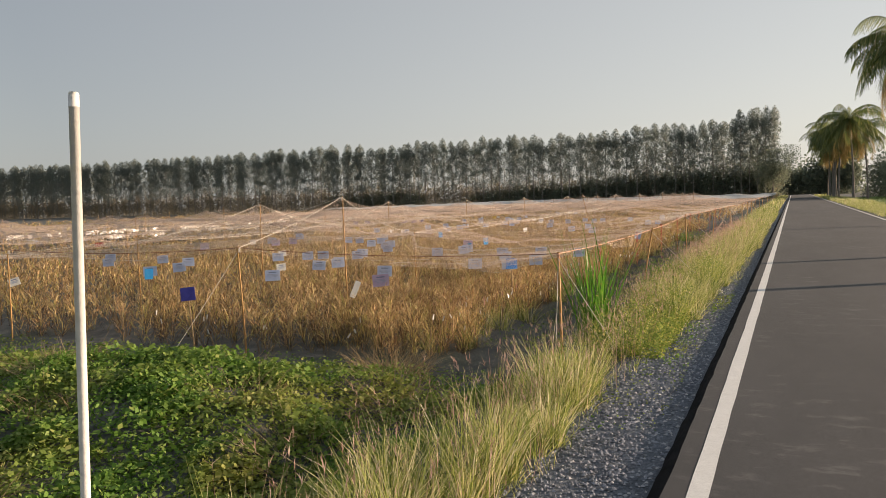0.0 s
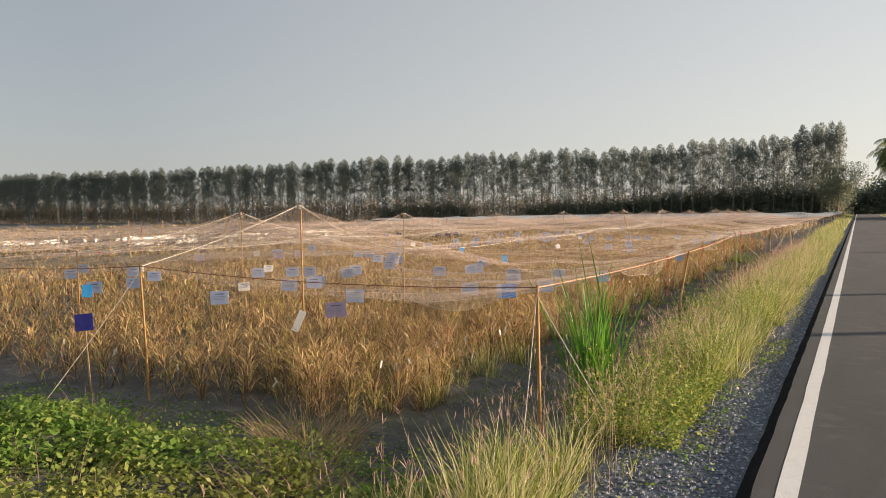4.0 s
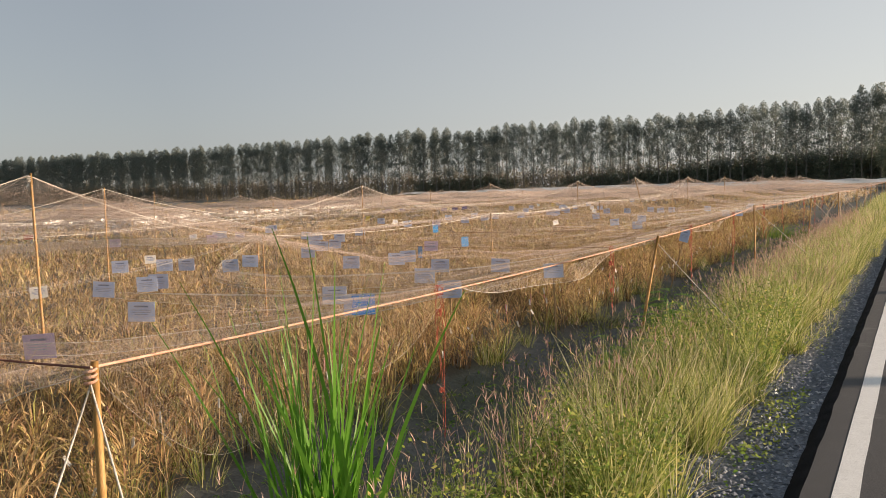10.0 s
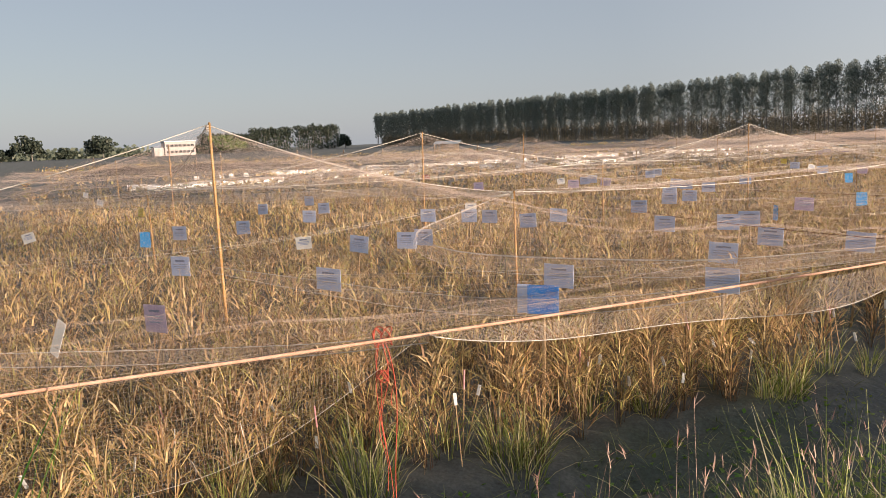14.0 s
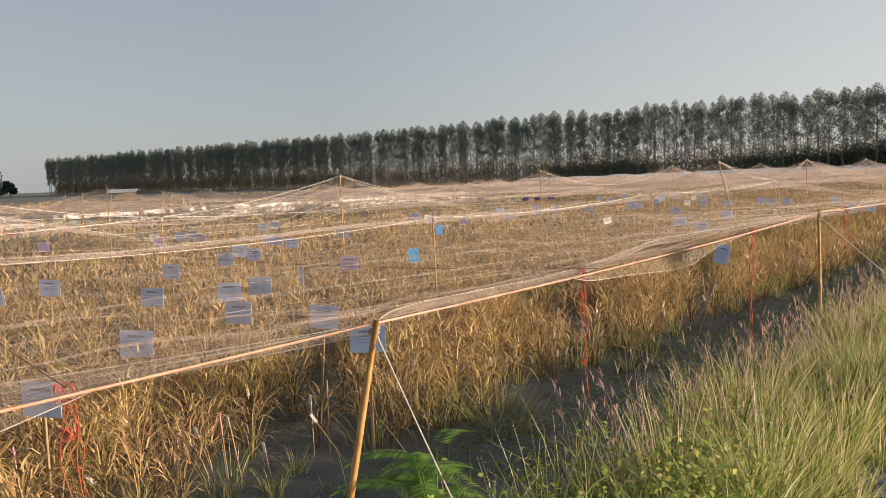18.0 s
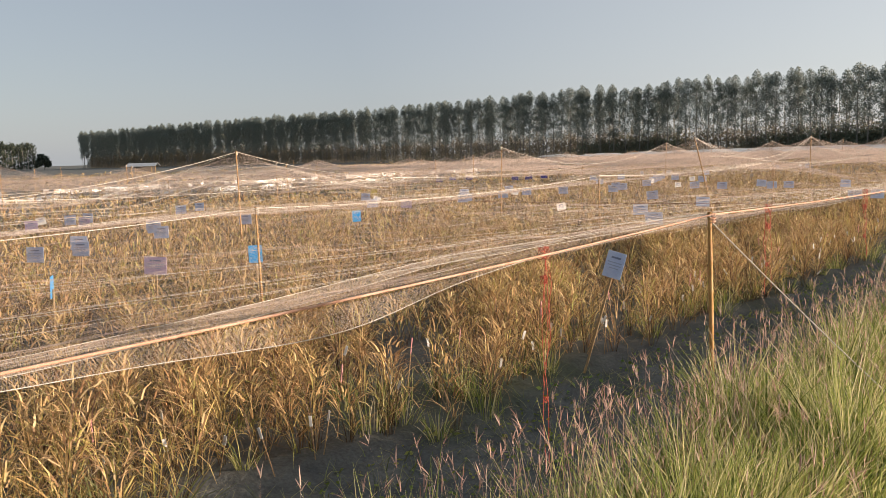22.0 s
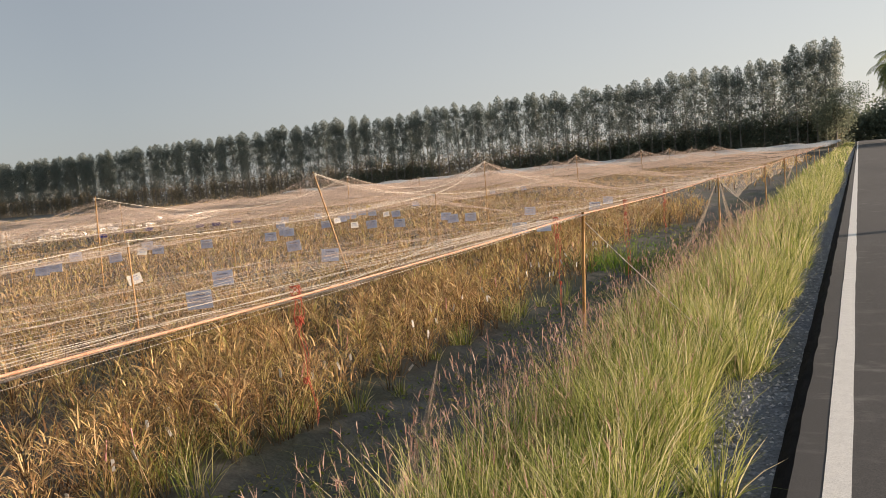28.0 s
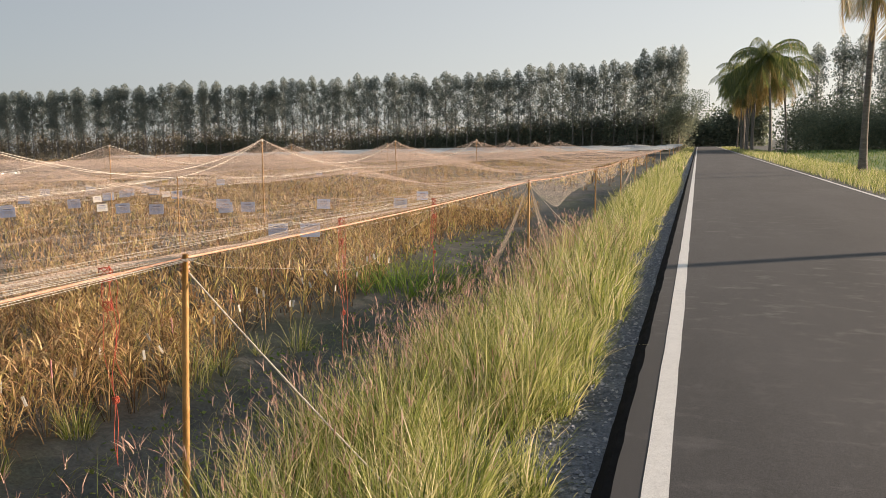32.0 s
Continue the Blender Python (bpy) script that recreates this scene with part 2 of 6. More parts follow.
M_ROAD, M_LINE, M_SOIL, M_STONE, M_PLASTIC = asphalt_mat(), line_mat(), soil_mat(), stone_mat(), plastic_mat()
# dark tar, with the dropped edge's shade painted into its near-black
M_SHADED_EDGE = surface("shaded_asphalt_edge", [(0.3, (0.007, 0.007, 0.009)), (0.7, (0.018, 0.018, 0.02))], 5, 120, 0.95, 0.25)
M_SHADED_EDGE.node_tree.nodes["Principled BSDF"].inputs["Specular IOR Level"].default_value = 0.06
M_RICE = leafy("rice_leaf_straw", [(0.0, (0.1, 0.055, 0.034)), (0.2, (0.28, 0.16, 0.08)), (0.5, (0.54, 0.345, 0.165)), (0.78, (0.72, 0.53, 0.29)), (0.9, (0.62, 0.48, 0.17)), (1.0, (0.42, 0.42, 0.12))],
               [(0.0, (0.12, 0.1, 0.035)), (0.4, (0.42, 0.34, 0.1)), (0.75, (0.66, 0.54, 0.18)), (1.0, (0.42, 0.47, 0.12))], 1.5, 0.32)
# brown straw, darkened to hold the shade low inside the hills
M_STEM = leafy("shaded_stem_straw", [(0.0, (0.04, 0.027, 0.022)), (0.4, (0.11, 0.07, 0.046)), (0.8, (0.27, 0.185, 0.1)), (1.0, (0.3, 0.3, 0.11))], None, 1, 0.18)
M_EAR = leafy("rice_grain", [(0.0, (0.28, 0.155, 0.075)), (0.4, (0.52, 0.33, 0.14)), (0.8, (0.68, 0.48, 0.22)), (1.0, (0.7, 0.57, 0.3))],
              [(0.0, (0.24, 0.14, 0.085)), (0.6, (0.46, 0.3, 0.165)), (1.0, (0.62, 0.46, 0.27))], 0.5, 0.25)
M_VERGE = leafy("verge_grass", [(0.0, (0.055, 0.085, 0.02)), (0.28, (0.22, 0.28, 0.06)), (0.6, (0.44, 0.48, 0.14)), (0.84, (0.72, 0.64, 0.34)), (1.0, (0.86, 0.76, 0.58))],
                [(0.0, (0.12, 0.16, 0.04)), (0.5, (0.4, 0.43, 0.13)), (1.0, (0.76, 0.67, 0.38))], 2.0, 0.42)
M_SEED = leafy("grass_seed", [(0.0, (0.36, 0.2, 0.16)), (0.5, (0.56, 0.37, 0.3)), (1.0, (0.7, 0.53, 0.42))], None, 1, 0.4)
M_WEED = leafy("weed_leaves", [(0.0, (0.09, 0.17, 0.03)), (0.5, (0.15, 0.28, 0.05)), (0.85, (0.22, 0.36, 0.07)), (1.0, (0.36, 0.42, 0.12))],
               [(0.0, (0.22, 0.23, 0.05)), (0.6, (0.36, 0.36, 0.09)), (1.0, (0.5, 0.44, 0.16))], 0.45, 0.46)
M_FORB = leafy("forb_leaves", [(0.0, (0.12, 0.19, 0.035)), (0.5, (0.24, 0.33, 0.07)), (0.85, (0.44, 0.46, 0.11)), (1.0, (0.62, 0.54, 0.18))], None, 1, 0.5)
M_REED = leafy("reed_leaves", [(0.0, (0.06, 0.15, 0.02)), (0.6, (0.13, 0.3, 0.035)), (1.0, (0.25, 0.38, 0.07))], None, 1, 0.45, 0.4, 0.5)
M_FERN = leafy("feathery_leaves", [(0.0, (0.09, 0.2, 0.03)), (0.6, (0.17, 0.33, 0.05)), (1.0, (0.32, 0.44, 0.1))], None, 1, 0.48)
M_DRY = leafy("dry_grass", [(0.0, (0.2, 0.14, 0.08)), (0.5, (0.36, 0.27, 0.15)), (1.0, (0.48, 0.38, 0.22))], None, 1, 0.35)
M_DARKWOOD = leafy("dark_leaves", [(0.0, (0.035, 0.05, 0.038)), (0.6, (0.055, 0.07, 0.05)), (1.0, (0.09, 0.1, 0.065))], None, 1, 0.3)
M_DULL = leafy("dull_grass", [(0.0, (0.12, 0.14, 0.055)), (0.5, (0.25, 0.27, 0.11)), (1.0, (0.42, 0.4, 0.19))], None, 1, 0.35)
# both leaf tones below carry distance haze: paler and greyer than the leaves
M_GUM = leafy("hazed_gum_leaves", [(0.0, (0.17, 0.205, 0.19)), (0.5, (0.24, 0.275, 0.25)), (0.85, (0.31, 0.34, 0.295)), (1.0, (0.42, 0.4, 0.34))], None, 1, 0.62, 0.5)
M_BUSH = leafy("hazed_bush_leaves", [(0.0, (0.16, 0.19, 0.145)), (0.6, (0.22, 0.255, 0.185)), (1.0, (0.32, 0.335, 0.23))], None, 1, 0.6)
M_BRUSH = leafy("brown_brush", [(0.0, (0.2, 0.185, 0.14)), (0.5, (0.3, 0.265, 0.19)), (1.0, (0.42, 0.36, 0.25))], None, 1, 0.6)
M_MEADOW = leafy("meadow_grass", [(0.0, (0.06, 0.12, 0.03)), (0.5, (0.12, 0.2, 0.05)), (1.0, (0.26, 0.28, 0.1))], None, 1, 0.35)
M_PALM = leafy("palm_leaflets", [(0.0, (0.08, 0.12, 0.04)), (0.6, (0.16, 0.2, 0.065)), (1.0, (0.32, 0.3, 0.1))], None, 1, 0.52, 0.4, 0.4)
M_PALM_DRY = leafy("dry_palm_leaflets", [(0.0, (0.2, 0.14, 0.05)), (0.6, (0.4, 0.28, 0.1)), (1.0, (0.54, 0.4, 0.16))], None, 1, 0.45)
M_BARK = surface("pale_bark", [(0.3, (0.16, 0.14, 0.12)), (0.7, (0.34, 0.31, 0.27))], 3, 30, 0.9, 0.4, stretch=(3, 3, 0.6))
M_PALM_BARK = surface("palm_bark", [(0.3, (0.14, 0.12, 0.105)), (0.7, (0.28, 0.25, 0.22))], 2, 14, 0.9, 0.6, stretch=(1, 1, 4))
M_BAMBOO = surface("bamboo", [(0.3, (0.4, 0.2, 0.06)), (0.55, (0.5, 0.29, 0.1)), (0.75, (0.56, 0.38, 0.17))], 5, 60, 0.5, 0.15, stretch=(4, 4, 0.5))
M_STAKE = surface("stake_wood", [(0.3, (0.3, 0.2, 0.1)), (0.7, (0.46, 0.33, 0.18))], 6, 70, 0.8, 0.3, stretch=(5, 5, 0.6))
M_ROPE = surface("pale_rope", [(0.3, (0.62, 0.57, 0.5)), (0.7, (0.78, 0.73, 0.66))], 30, 300, 0.8, 0.5)
M_ORANGE = surface("orange_rope", [(0.3, (0.64, 0.32, 0.2)), (0.7, (0.76, 0.5, 0.37))], 20, 300, 0.75, 0.5)
M_BROWN = surface("brown_cord", [(0.3, (0.2, 0.07, 0.05)), (0.7, (0.32, 0.13, 0.09))], 20, 300, 0.8, 0.5)
M_RED = surface("red_string", [(0.3, (0.42, 0.06, 0.035)), (0.7, (0.6, 0.13, 0.07))], 30, 200, 0.6, 0.2)
M_NET = netting("bird_netting", (0.86, 0.69, 0.58), 0.006, 0.028)
M_NET_PEAK = netting("peak_netting", (0.84, 0.66, 0.54), 0.008, 0.05)
M_NET_HEM = netting("net_hem", (0.74, 0.63, 0.55), 0.004, 0.08)
M_NET_MID = netting("slack_netting", (0.74, 0.6, 0.5), 0.008, 0.03)
M_NET_SKIRT = netting("net_skirt", (0.5, 0.44, 0.37), 0.013, 0.026)
M_NET_DOUBLE = netting("rolled_netting", (0.66, 0.56, 0.48), 0.006, 0.2)
M_THREAD = leafy("net_thread", [(0.0, (0.52, 0.4, 0.33)), (0.5, (0.62, 0.49, 0.41)), (1.0, (0.7, 0.57, 0.49))], None, 1, 0.4, 0.6)
# white sheets; the blue stands in for skylight on their shaded faces
M_PALE = surface("skylit_white_panel", [(0.35, (0.46, 0.55, 0.79)), (0.65, (0.57, 0.65, 0.85))], 8, 60, 0.35, 0.05, spread=0.08)
M_BLUE = surface("blue_panel", [(0.35, (0.015, 0.17, 0.6)), (0.65, (0.03, 0.24, 0.7))], 8, 60, 0.35, 0.05, spread=0.08)
M_CYAN = surface("sky_blue_panel", [(0.35, (0.03, 0.3, 0.72)), (0.65, (0.06, 0.38, 0.8))], 8, 60, 0.35, 0.05, spread=0.08)
M_NAVY = surface("navy_panel", [(0.35, (0.03, 0.03, 0.25)), (0.65, (0.05, 0.05, 0.34))], 8, 60, 0.35, 0.05, spread=0.08)
M_LILAC = surface("lilac_panel", [(0.35, (0.5, 0.4, 0.6)), (0.65, (0.6, 0.48, 0.66))], 8, 60, 0.35, 0.05, spread=0.08)
M_WHITE = surface("white_panel", [(0.35, (0.7, 0.69, 0.66)), (0.65, (0.8, 0.79, 0.76))], 8, 60, 0.4, 0.05, spread=0.08)
M_YELLOW = surface("yellow_panel", [(0.35, (0.7, 0.5, 0.04)), (0.65, (0.8, 0.6, 0.08))], 8, 60, 0.4, 0.05, spread=0.08)
M_REDP = surface("red_panel", [(0.35, (0.6, 0.05, 0.04)), (0.65, (0.7, 0.09, 0.06))], 8, 60, 0.4, 0.05, spread=0.08)
M_INK = surface("dark_ink", [(0.35, (0.17, 0.21, 0.34)), (0.65, (0.22, 0.26, 0.4))], 8, 60, 0.5, 0.05, spread=0.08)
M_FADED = surface("faded_ink", [(0.35, (0.32, 0.38, 0.54)), (0.65, (0.38, 0.44, 0.6))], 8, 60, 0.5, 0.05, spread=0.08)
M_PVC = surface("white_pipe", [(0.35, (0.66, 0.65, 0.62)), (0.7, (0.8, 0.79, 0.76))], 4, 40, 0.4, 0.1, spread=0.12)
M_WALL = surface("painted_wall", [(0.35, (0.5, 0.44, 0.42)), (0.65, (0.58, 0.52, 0.49))], 0.5, 6, 0.8, 0.1)
M_ROOF = surface("metal_roof", [(0.35, (0.32, 0.36, 0.38)), (0.65, (0.45, 0.48, 0.5))], 1, 12, 0.45, 0.2, metal=0.3)
M_GLASS = surface("dark_window", [(0.35, (0.03, 0.035, 0.04)), (0.65, (0.05, 0.06, 0.07))], 1, 10, 0.15, 0.0)

# ---- mesh helpers ----
rng = np.random.default_rng(7)


def mesh_of(name, verts, quads=None, tris=None, material=None, smooth=False, uv=None):
    """A mesh from arrays of corners, four-sided and three-sided faces."""
    verts = np.asarray(verts, np.float32).reshape(-1, 3)
    quads = np.zeros((0, 4), np.int32) if quads is None else np.asarray(quads, np.int32).reshape(-1, 4)
    tris = np.zeros((0, 3), np.int32) if tris is None else np.asarray(tris, np.int32).reshape(-1, 3)
    me = bpy.data.meshes.new(name)
    me.vertices.add(len(verts))
    me.vertices.foreach_set("co", verts.ravel())
    loops = np.concatenate([quads.ravel(), tris.ravel()])
    me.loops.add(len(loops))
    me.loops.foreach_set("vertex_index", loops)
    starts = np.concatenate([np.arange(len(quads)) * 4, len(quads) * 4 + np.arange(len(tris)) * 3])
    me.polygons.add(len(starts))
    me.polygons.foreach_set("loop_start", starts.astype(np.int32))
    me.polygons.foreach_set("use_smooth", np.full(len(starts), smooth))
    if uv is not None:
        layer = me.uv_layers.new(name="UVMap")
        layer.data.foreach_set("uv", np.asarray(uv, np.float32)[loops].ravel())
    me.update(calc_edges=True)
    if material:
        me.materials.append(material)
    return me


def part(name, me, parent, label=""):
    """Links a mesh as one object under a thing or under a part."""
    ob = new(name, me)
    ob.parent = parent
    if label:
        ob["label"] = label
    return ob


def thing(name, label, category, group="", at=None):
    ob = new(name)
    if at is not None:
        ob.matrix_basis = at
    return tagged(ob, label, category, group)


def tube(points, radius, sides=7, cap=True):
    """Corners and faces of a round tube along points; radius: one number or one for each point."""
    p = np.asarray(points, float)
    n = len(p)
    r = np.broadcast_to(np.asarray(radius, float), (n,))
    d = np.gradient(p, axis=0)
    d /= np.linalg.norm(d, axis=1, keepdims=True) + 1e-9
    ref = np.where(np.abs(d[:, 2:3]) > 0.9, np.array([[1.0, 0, 0]]), np.array([[0, 0, 1.0]]))
    a = np.cross(d, ref)
    a /= np.linalg.norm(a, axis=1, keepdims=True) + 1e-9
    b = np.cross(d, a)
    t = np.arange(sides) / sides * 2 * np.pi
    ring = a[:, None] * np.cos(t)[None, :, None] + b[:, None] * np.sin(t)[None, :, None]
    v = (p[:, None] + ring * r[:, None, None]).reshape(-1, 3)
    i, j = np.meshgrid(np.arange(n - 1), np.arange(sides), indexing="ij")
    k = (j + 1) % sides
    q = np.stack([i * sides + j, i * sides + k, (i + 1) * sides + k, (i + 1) * sides + j], -1).reshape(-1, 4)
    tr = []
    if cap:
        v = np.concatenate([v, p[:1], p[-1:]])
        for s in range(sides):
            tr += [(s, (s + 1) % sides, n * sides), ((n - 1) * sides + (s + 1) % sides, (n - 1) * sides + s, n * sides + 1)]
    return v, q, np.array(tr, int).reshape(-1, 3)


def joined(pieces):
    vs, qs, ts, k = [], [], [], 0
    for v, q, t in pieces:
        vs.append(v)
        qs.append(np.asarray(q, int).reshape(-1, 4) + k)
        ts.append(np.asarray(t, int).reshape(-1, 3) + k)
        k += len(v)
    return np.concatenate(vs), np.concatenate(qs), np.concatenate(ts)


def box(sx, sy, sz, at=(0, 0, 0), bevel=0.0):
    bm = bmesh.new()
    bmesh.ops.create_cube(bm, size=1, matrix=Matrix.Translation(at) @ Matrix.Diagonal((sx, sy, sz, 1)))
    if bevel:
        bmesh.ops.bevel(bm, geom=bm.edges[:], offset=bevel, segments=1, affect="EDGES")
    return bm


def done(bm, name, material):
    me = bpy.data.meshes.new(name)
    bm.to_mesh(me)
    bm.free()
    me.materials.append(material)
    return me


def blades(base, length, width, turn, lean, curl, steps=3):
    """Grass blades: tapering strips from base, leaning towards turn and curling over. All arguments are arrays."""
    n = len(base)
    s = np.linspace(0, 1, steps + 1)[None, :]
    ang = lean[:, None] + curl[:, None] * s
    seg = length[:, None] / steps
    out = np.concatenate([np.zeros((n, 1)), np.cumsum(np.sin(ang[:, :-1]) * seg, 1)], 1)
    up = np.concatenate([np.zeros((n, 1)), np.cumsum(np.cos(ang[:, :-1]) * seg, 1)], 1)
    c, sn = np.cos(turn)[:, None], np.sin(turn)[:, None]
    mid = np.stack([base[:, 0:1] + out * c, base[:, 1:2] + out * sn, base[:, 2:3] + up], -1)
    face = turn + rng.uniform(-1.2, 1.2, n)
    side = np.stack([-np.sin(face), np.cos(face), np.zeros(n)], -1)[:, None, :]
    w = (width[:, None] * 0.5 * np.clip(1.15 - s**2 * 1.0, 0.12, 1))[:, :, None]
    left, right = mid - side * w, mid + side * w
    v = np.stack([left, right], 2).reshape(n, -1, 3)
    per = 2 * (steps + 1)
    one = np.array([[2 * k, 2 * k + 1, 2 * k + 3, 2 * k + 2] for k in range(steps)])
    q = (np.arange(n)[:, None, None] * per + one[None]).reshape(-1, 4)
    return v.reshape(-1, 3), q, np.zeros((0, 3), int)


def cards(centre, size, long=1.6, droop=0.0, flat=0.0):
    """Leaves or leaf sprays: single pointed four-sided leaves with random turns; flat: how far they face the sky."""
    n = len(centre)
    d = rng.normal(size=(n, 3)) * np.array([1, 1, 1 - 0.6 * flat])
    d[:, 2] -= droop
    d /= np.linalg.norm(d, axis=1, keepdims=True)
    e = np.cross(d, rng.normal(size=(n, 3)) * (1 - 0.6 * flat) + np.array([0, 0, 1.5 * flat]))
    e /= np.linalg.norm(e, axis=1, keepdims=True)
    size = np.broadcast_to(size, (n,))[:, None]
    a, b = d * size * long * 0.5, e * size * 0.5
    v = np.stack([centre - a, centre + b, centre + a, centre - b], 1).reshape(-1, 3)
    q = np.arange(4 * n).reshape(-1, 4)
    return v, q, np.zeros((0, 3), int)


def smooth_noise(x, y, scale, seed=0):
    """A cheap smooth field of about -1 to 1."""
    r = np.random.default_rng(seed)
    out = 0
    for k in range(6):
        a, p = r.uniform(0, 2 * np.pi), r.uniform(0, 2 * np.pi)
        f = (1 + 0.35 * k) / scale
        out = out + np.sin((x * np.cos(a) + y * np.sin(a)) * f * 2 * np.pi + p) / (1 + 0.4 * k)
    return out / 2.6


# ---- the ground, the road and its shoulders ----
FIELD = -0.42       # level of the rice field's soil
FRONT = 10.1        # where the field begins along the road
PROFILE_X = [-3000, -3.9, -3.2, -2.5, -1.95, -0.95, -0.2, -0.15, 5.02, 5.06, 6.2, 9, 14, 3000]
PROFILE_Z = [FIELD, FIELD, -0.52, -0.46, -0.2, -0.12, -0.07, -0.06, -0.06, -0.08, -0.1, -0.2, -0.15, -0.15]


def ground_z(x, y):
    """Height of the ground: the cross-section of the verge and ditch, with lumps, and mounds before the field."""
    x, y = np.asarray(x, float), np.asarray(y, float)
    z = np.interp(x, PROFILE_X, PROFILE_Z)
    off = np.clip(-(x + 1.2) / 1.0, 0, 1)
    z = z + off * 0.03 * smooth_noise(x, y, 1.7, 3) + off * 0.045 * smooth_noise(x, y, 0.6, 4)
    pit = np.clip((FRONT - 0.3 - y) / 1.2, 0, 1) * np.clip(-(x + 2.2) / 0.8, 0, 1)
    mound = 0.42 * np.exp(-(((x + 6.2) / 2.2) ** 2 + ((y - 7.6) / 1.4) ** 2)) + 0.22 * np.exp(-(((x + 3.9) / 0.9) ** 2 + ((y - 9.3) / 0.7) ** 2))
    return z + pit * (mound - 0.05 + 0.08 * smooth_noise(x, y, 2.2, 5))


def grid_sheet(xs, ys, height):
    gx, gy = np.meshgrid(xs, ys, indexing="ij")
    v = np.stack([gx, gy, height(gx, gy)], -1).reshape(-1, 3)
    i, j = np.meshgrid(np.arange(len(xs) - 1), np.arange(len(ys) - 1), indexing="ij")
    k = len(ys)
    q = np.stack([i * k + j, (i + 1) * k + j, (i + 1) * k + j + 1, i * k + j + 1], -1).reshape(-1, 4)
    return v, q


gx = np.concatenate([[-3000, -900, -300, -120, -60, -30, -20], np.arange(-14, -4, 0.5), np.arange(-4, -0.2, 0.1), [-0.2, -0.15, 5.02, 5.06, 5.6, 6.2, 7.5, 9, 14, 30, 80, 300, 900, 3000]])
gy = np.concatenate([[-3000, -600, -100, -30, -8], np.arange(-4, 46, 0.25), np.arange(46, 80, 1.0), [90, 110, 150, 200, 300, 600, 3000]])
v, q = grid_sheet(gx, gy, ground_z)
tagged(new("ground", mesh_of("ground", v, q, None, M_SOIL, True)), "bare brown soil and mud with green patches", "ground", kind="structure")

bm = bmesh.new()
y0, y1 = -40.0, 420.0
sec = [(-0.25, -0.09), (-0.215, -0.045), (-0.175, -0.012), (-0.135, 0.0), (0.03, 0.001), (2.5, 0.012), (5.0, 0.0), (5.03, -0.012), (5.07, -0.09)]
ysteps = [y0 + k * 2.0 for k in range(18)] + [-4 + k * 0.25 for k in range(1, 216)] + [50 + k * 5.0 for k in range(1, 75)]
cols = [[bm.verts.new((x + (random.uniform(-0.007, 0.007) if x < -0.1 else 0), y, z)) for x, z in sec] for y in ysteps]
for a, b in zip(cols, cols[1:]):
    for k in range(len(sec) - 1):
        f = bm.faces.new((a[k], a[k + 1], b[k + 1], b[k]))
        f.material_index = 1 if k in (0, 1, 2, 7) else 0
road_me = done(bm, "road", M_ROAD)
road_me.materials.append(M_SHADED_EDGE)
tagged(new("road", road_me), "dark grey asphalt road with a sharp dropped edge", "road", kind="structure")


def painted_line(x, name):
    ys = np.arange(y0, y1, 0.5)
    jl, jr = rng.normal(0, 0.0025, len(ys)), rng.normal(0, 0.0025, len(ys))
    crown = float(np.interp(x + 0.06, [s[0] for s in sec], [s[1] for s in sec])) + 0.002
    v = np.concatenate([np.stack([x + jl, ys, np.full(len(ys), crown)], -1), np.stack([x + 0.12 + jr, ys, np.full(len(ys), crown)], -1)])
    k = np.arange(len(ys) - 1)
    q = np.stack([k, k + len(ys), k + len(ys) + 1, k + 1], -1)
    tagged(new(name, mesh_of(name, v, q, None, M_LINE)), "white painted edge line on asphalt", "road marking", kind="structure")


M_FIELD = surface("meadow_turf", [(0.3, (0.06, 0.11, 0.025)), (0.5, (0.1, 0.17, 0.04)), (0.7, (0.17, 0.21, 0.06))], 0.4, 25, 0.9, 0.6)
v, q = grid_sheet(np.array([6.4, 7.5, 9.0, 14, 30, 60, 120]), np.arange(-44, 172, 6.0), lambda x, y: ground_z(x, y) + 0.012)
tagged(new("meadow", mesh_of("meadow", v, q, None, M_FIELD, True)), "flat green meadow across the road", "meadow", kind="structure")
painted_line(0.0, "road_line_1")
painted_line(4.82, "road_line_2")


bx0, by0 = np.arange(-1.2, -0.16, 0.1), np.arange(-10, 120, 0.5)
v, q = grid_sheet(bx0, by0, lambda x, y: ground_z(x, y) + 0.008 + 0.006 * smooth_noise(x, y, 0.7, 8))
M_BED = surface("gravel_bed", [(0.3, (0.09, 0.107, 0.135)), (0.5, (0.15, 0.172, 0.21)), (0.7, (0.21, 0.232, 0.27))], 3, 55, 0.9, 1.0, spread=0.6)
tagged(new("shoulder", mesh_of("shoulder", v, q, None, M_BED, True)), "blue-grey gravel shoulder beside the asphalt", "road shoulder", kind="structure")


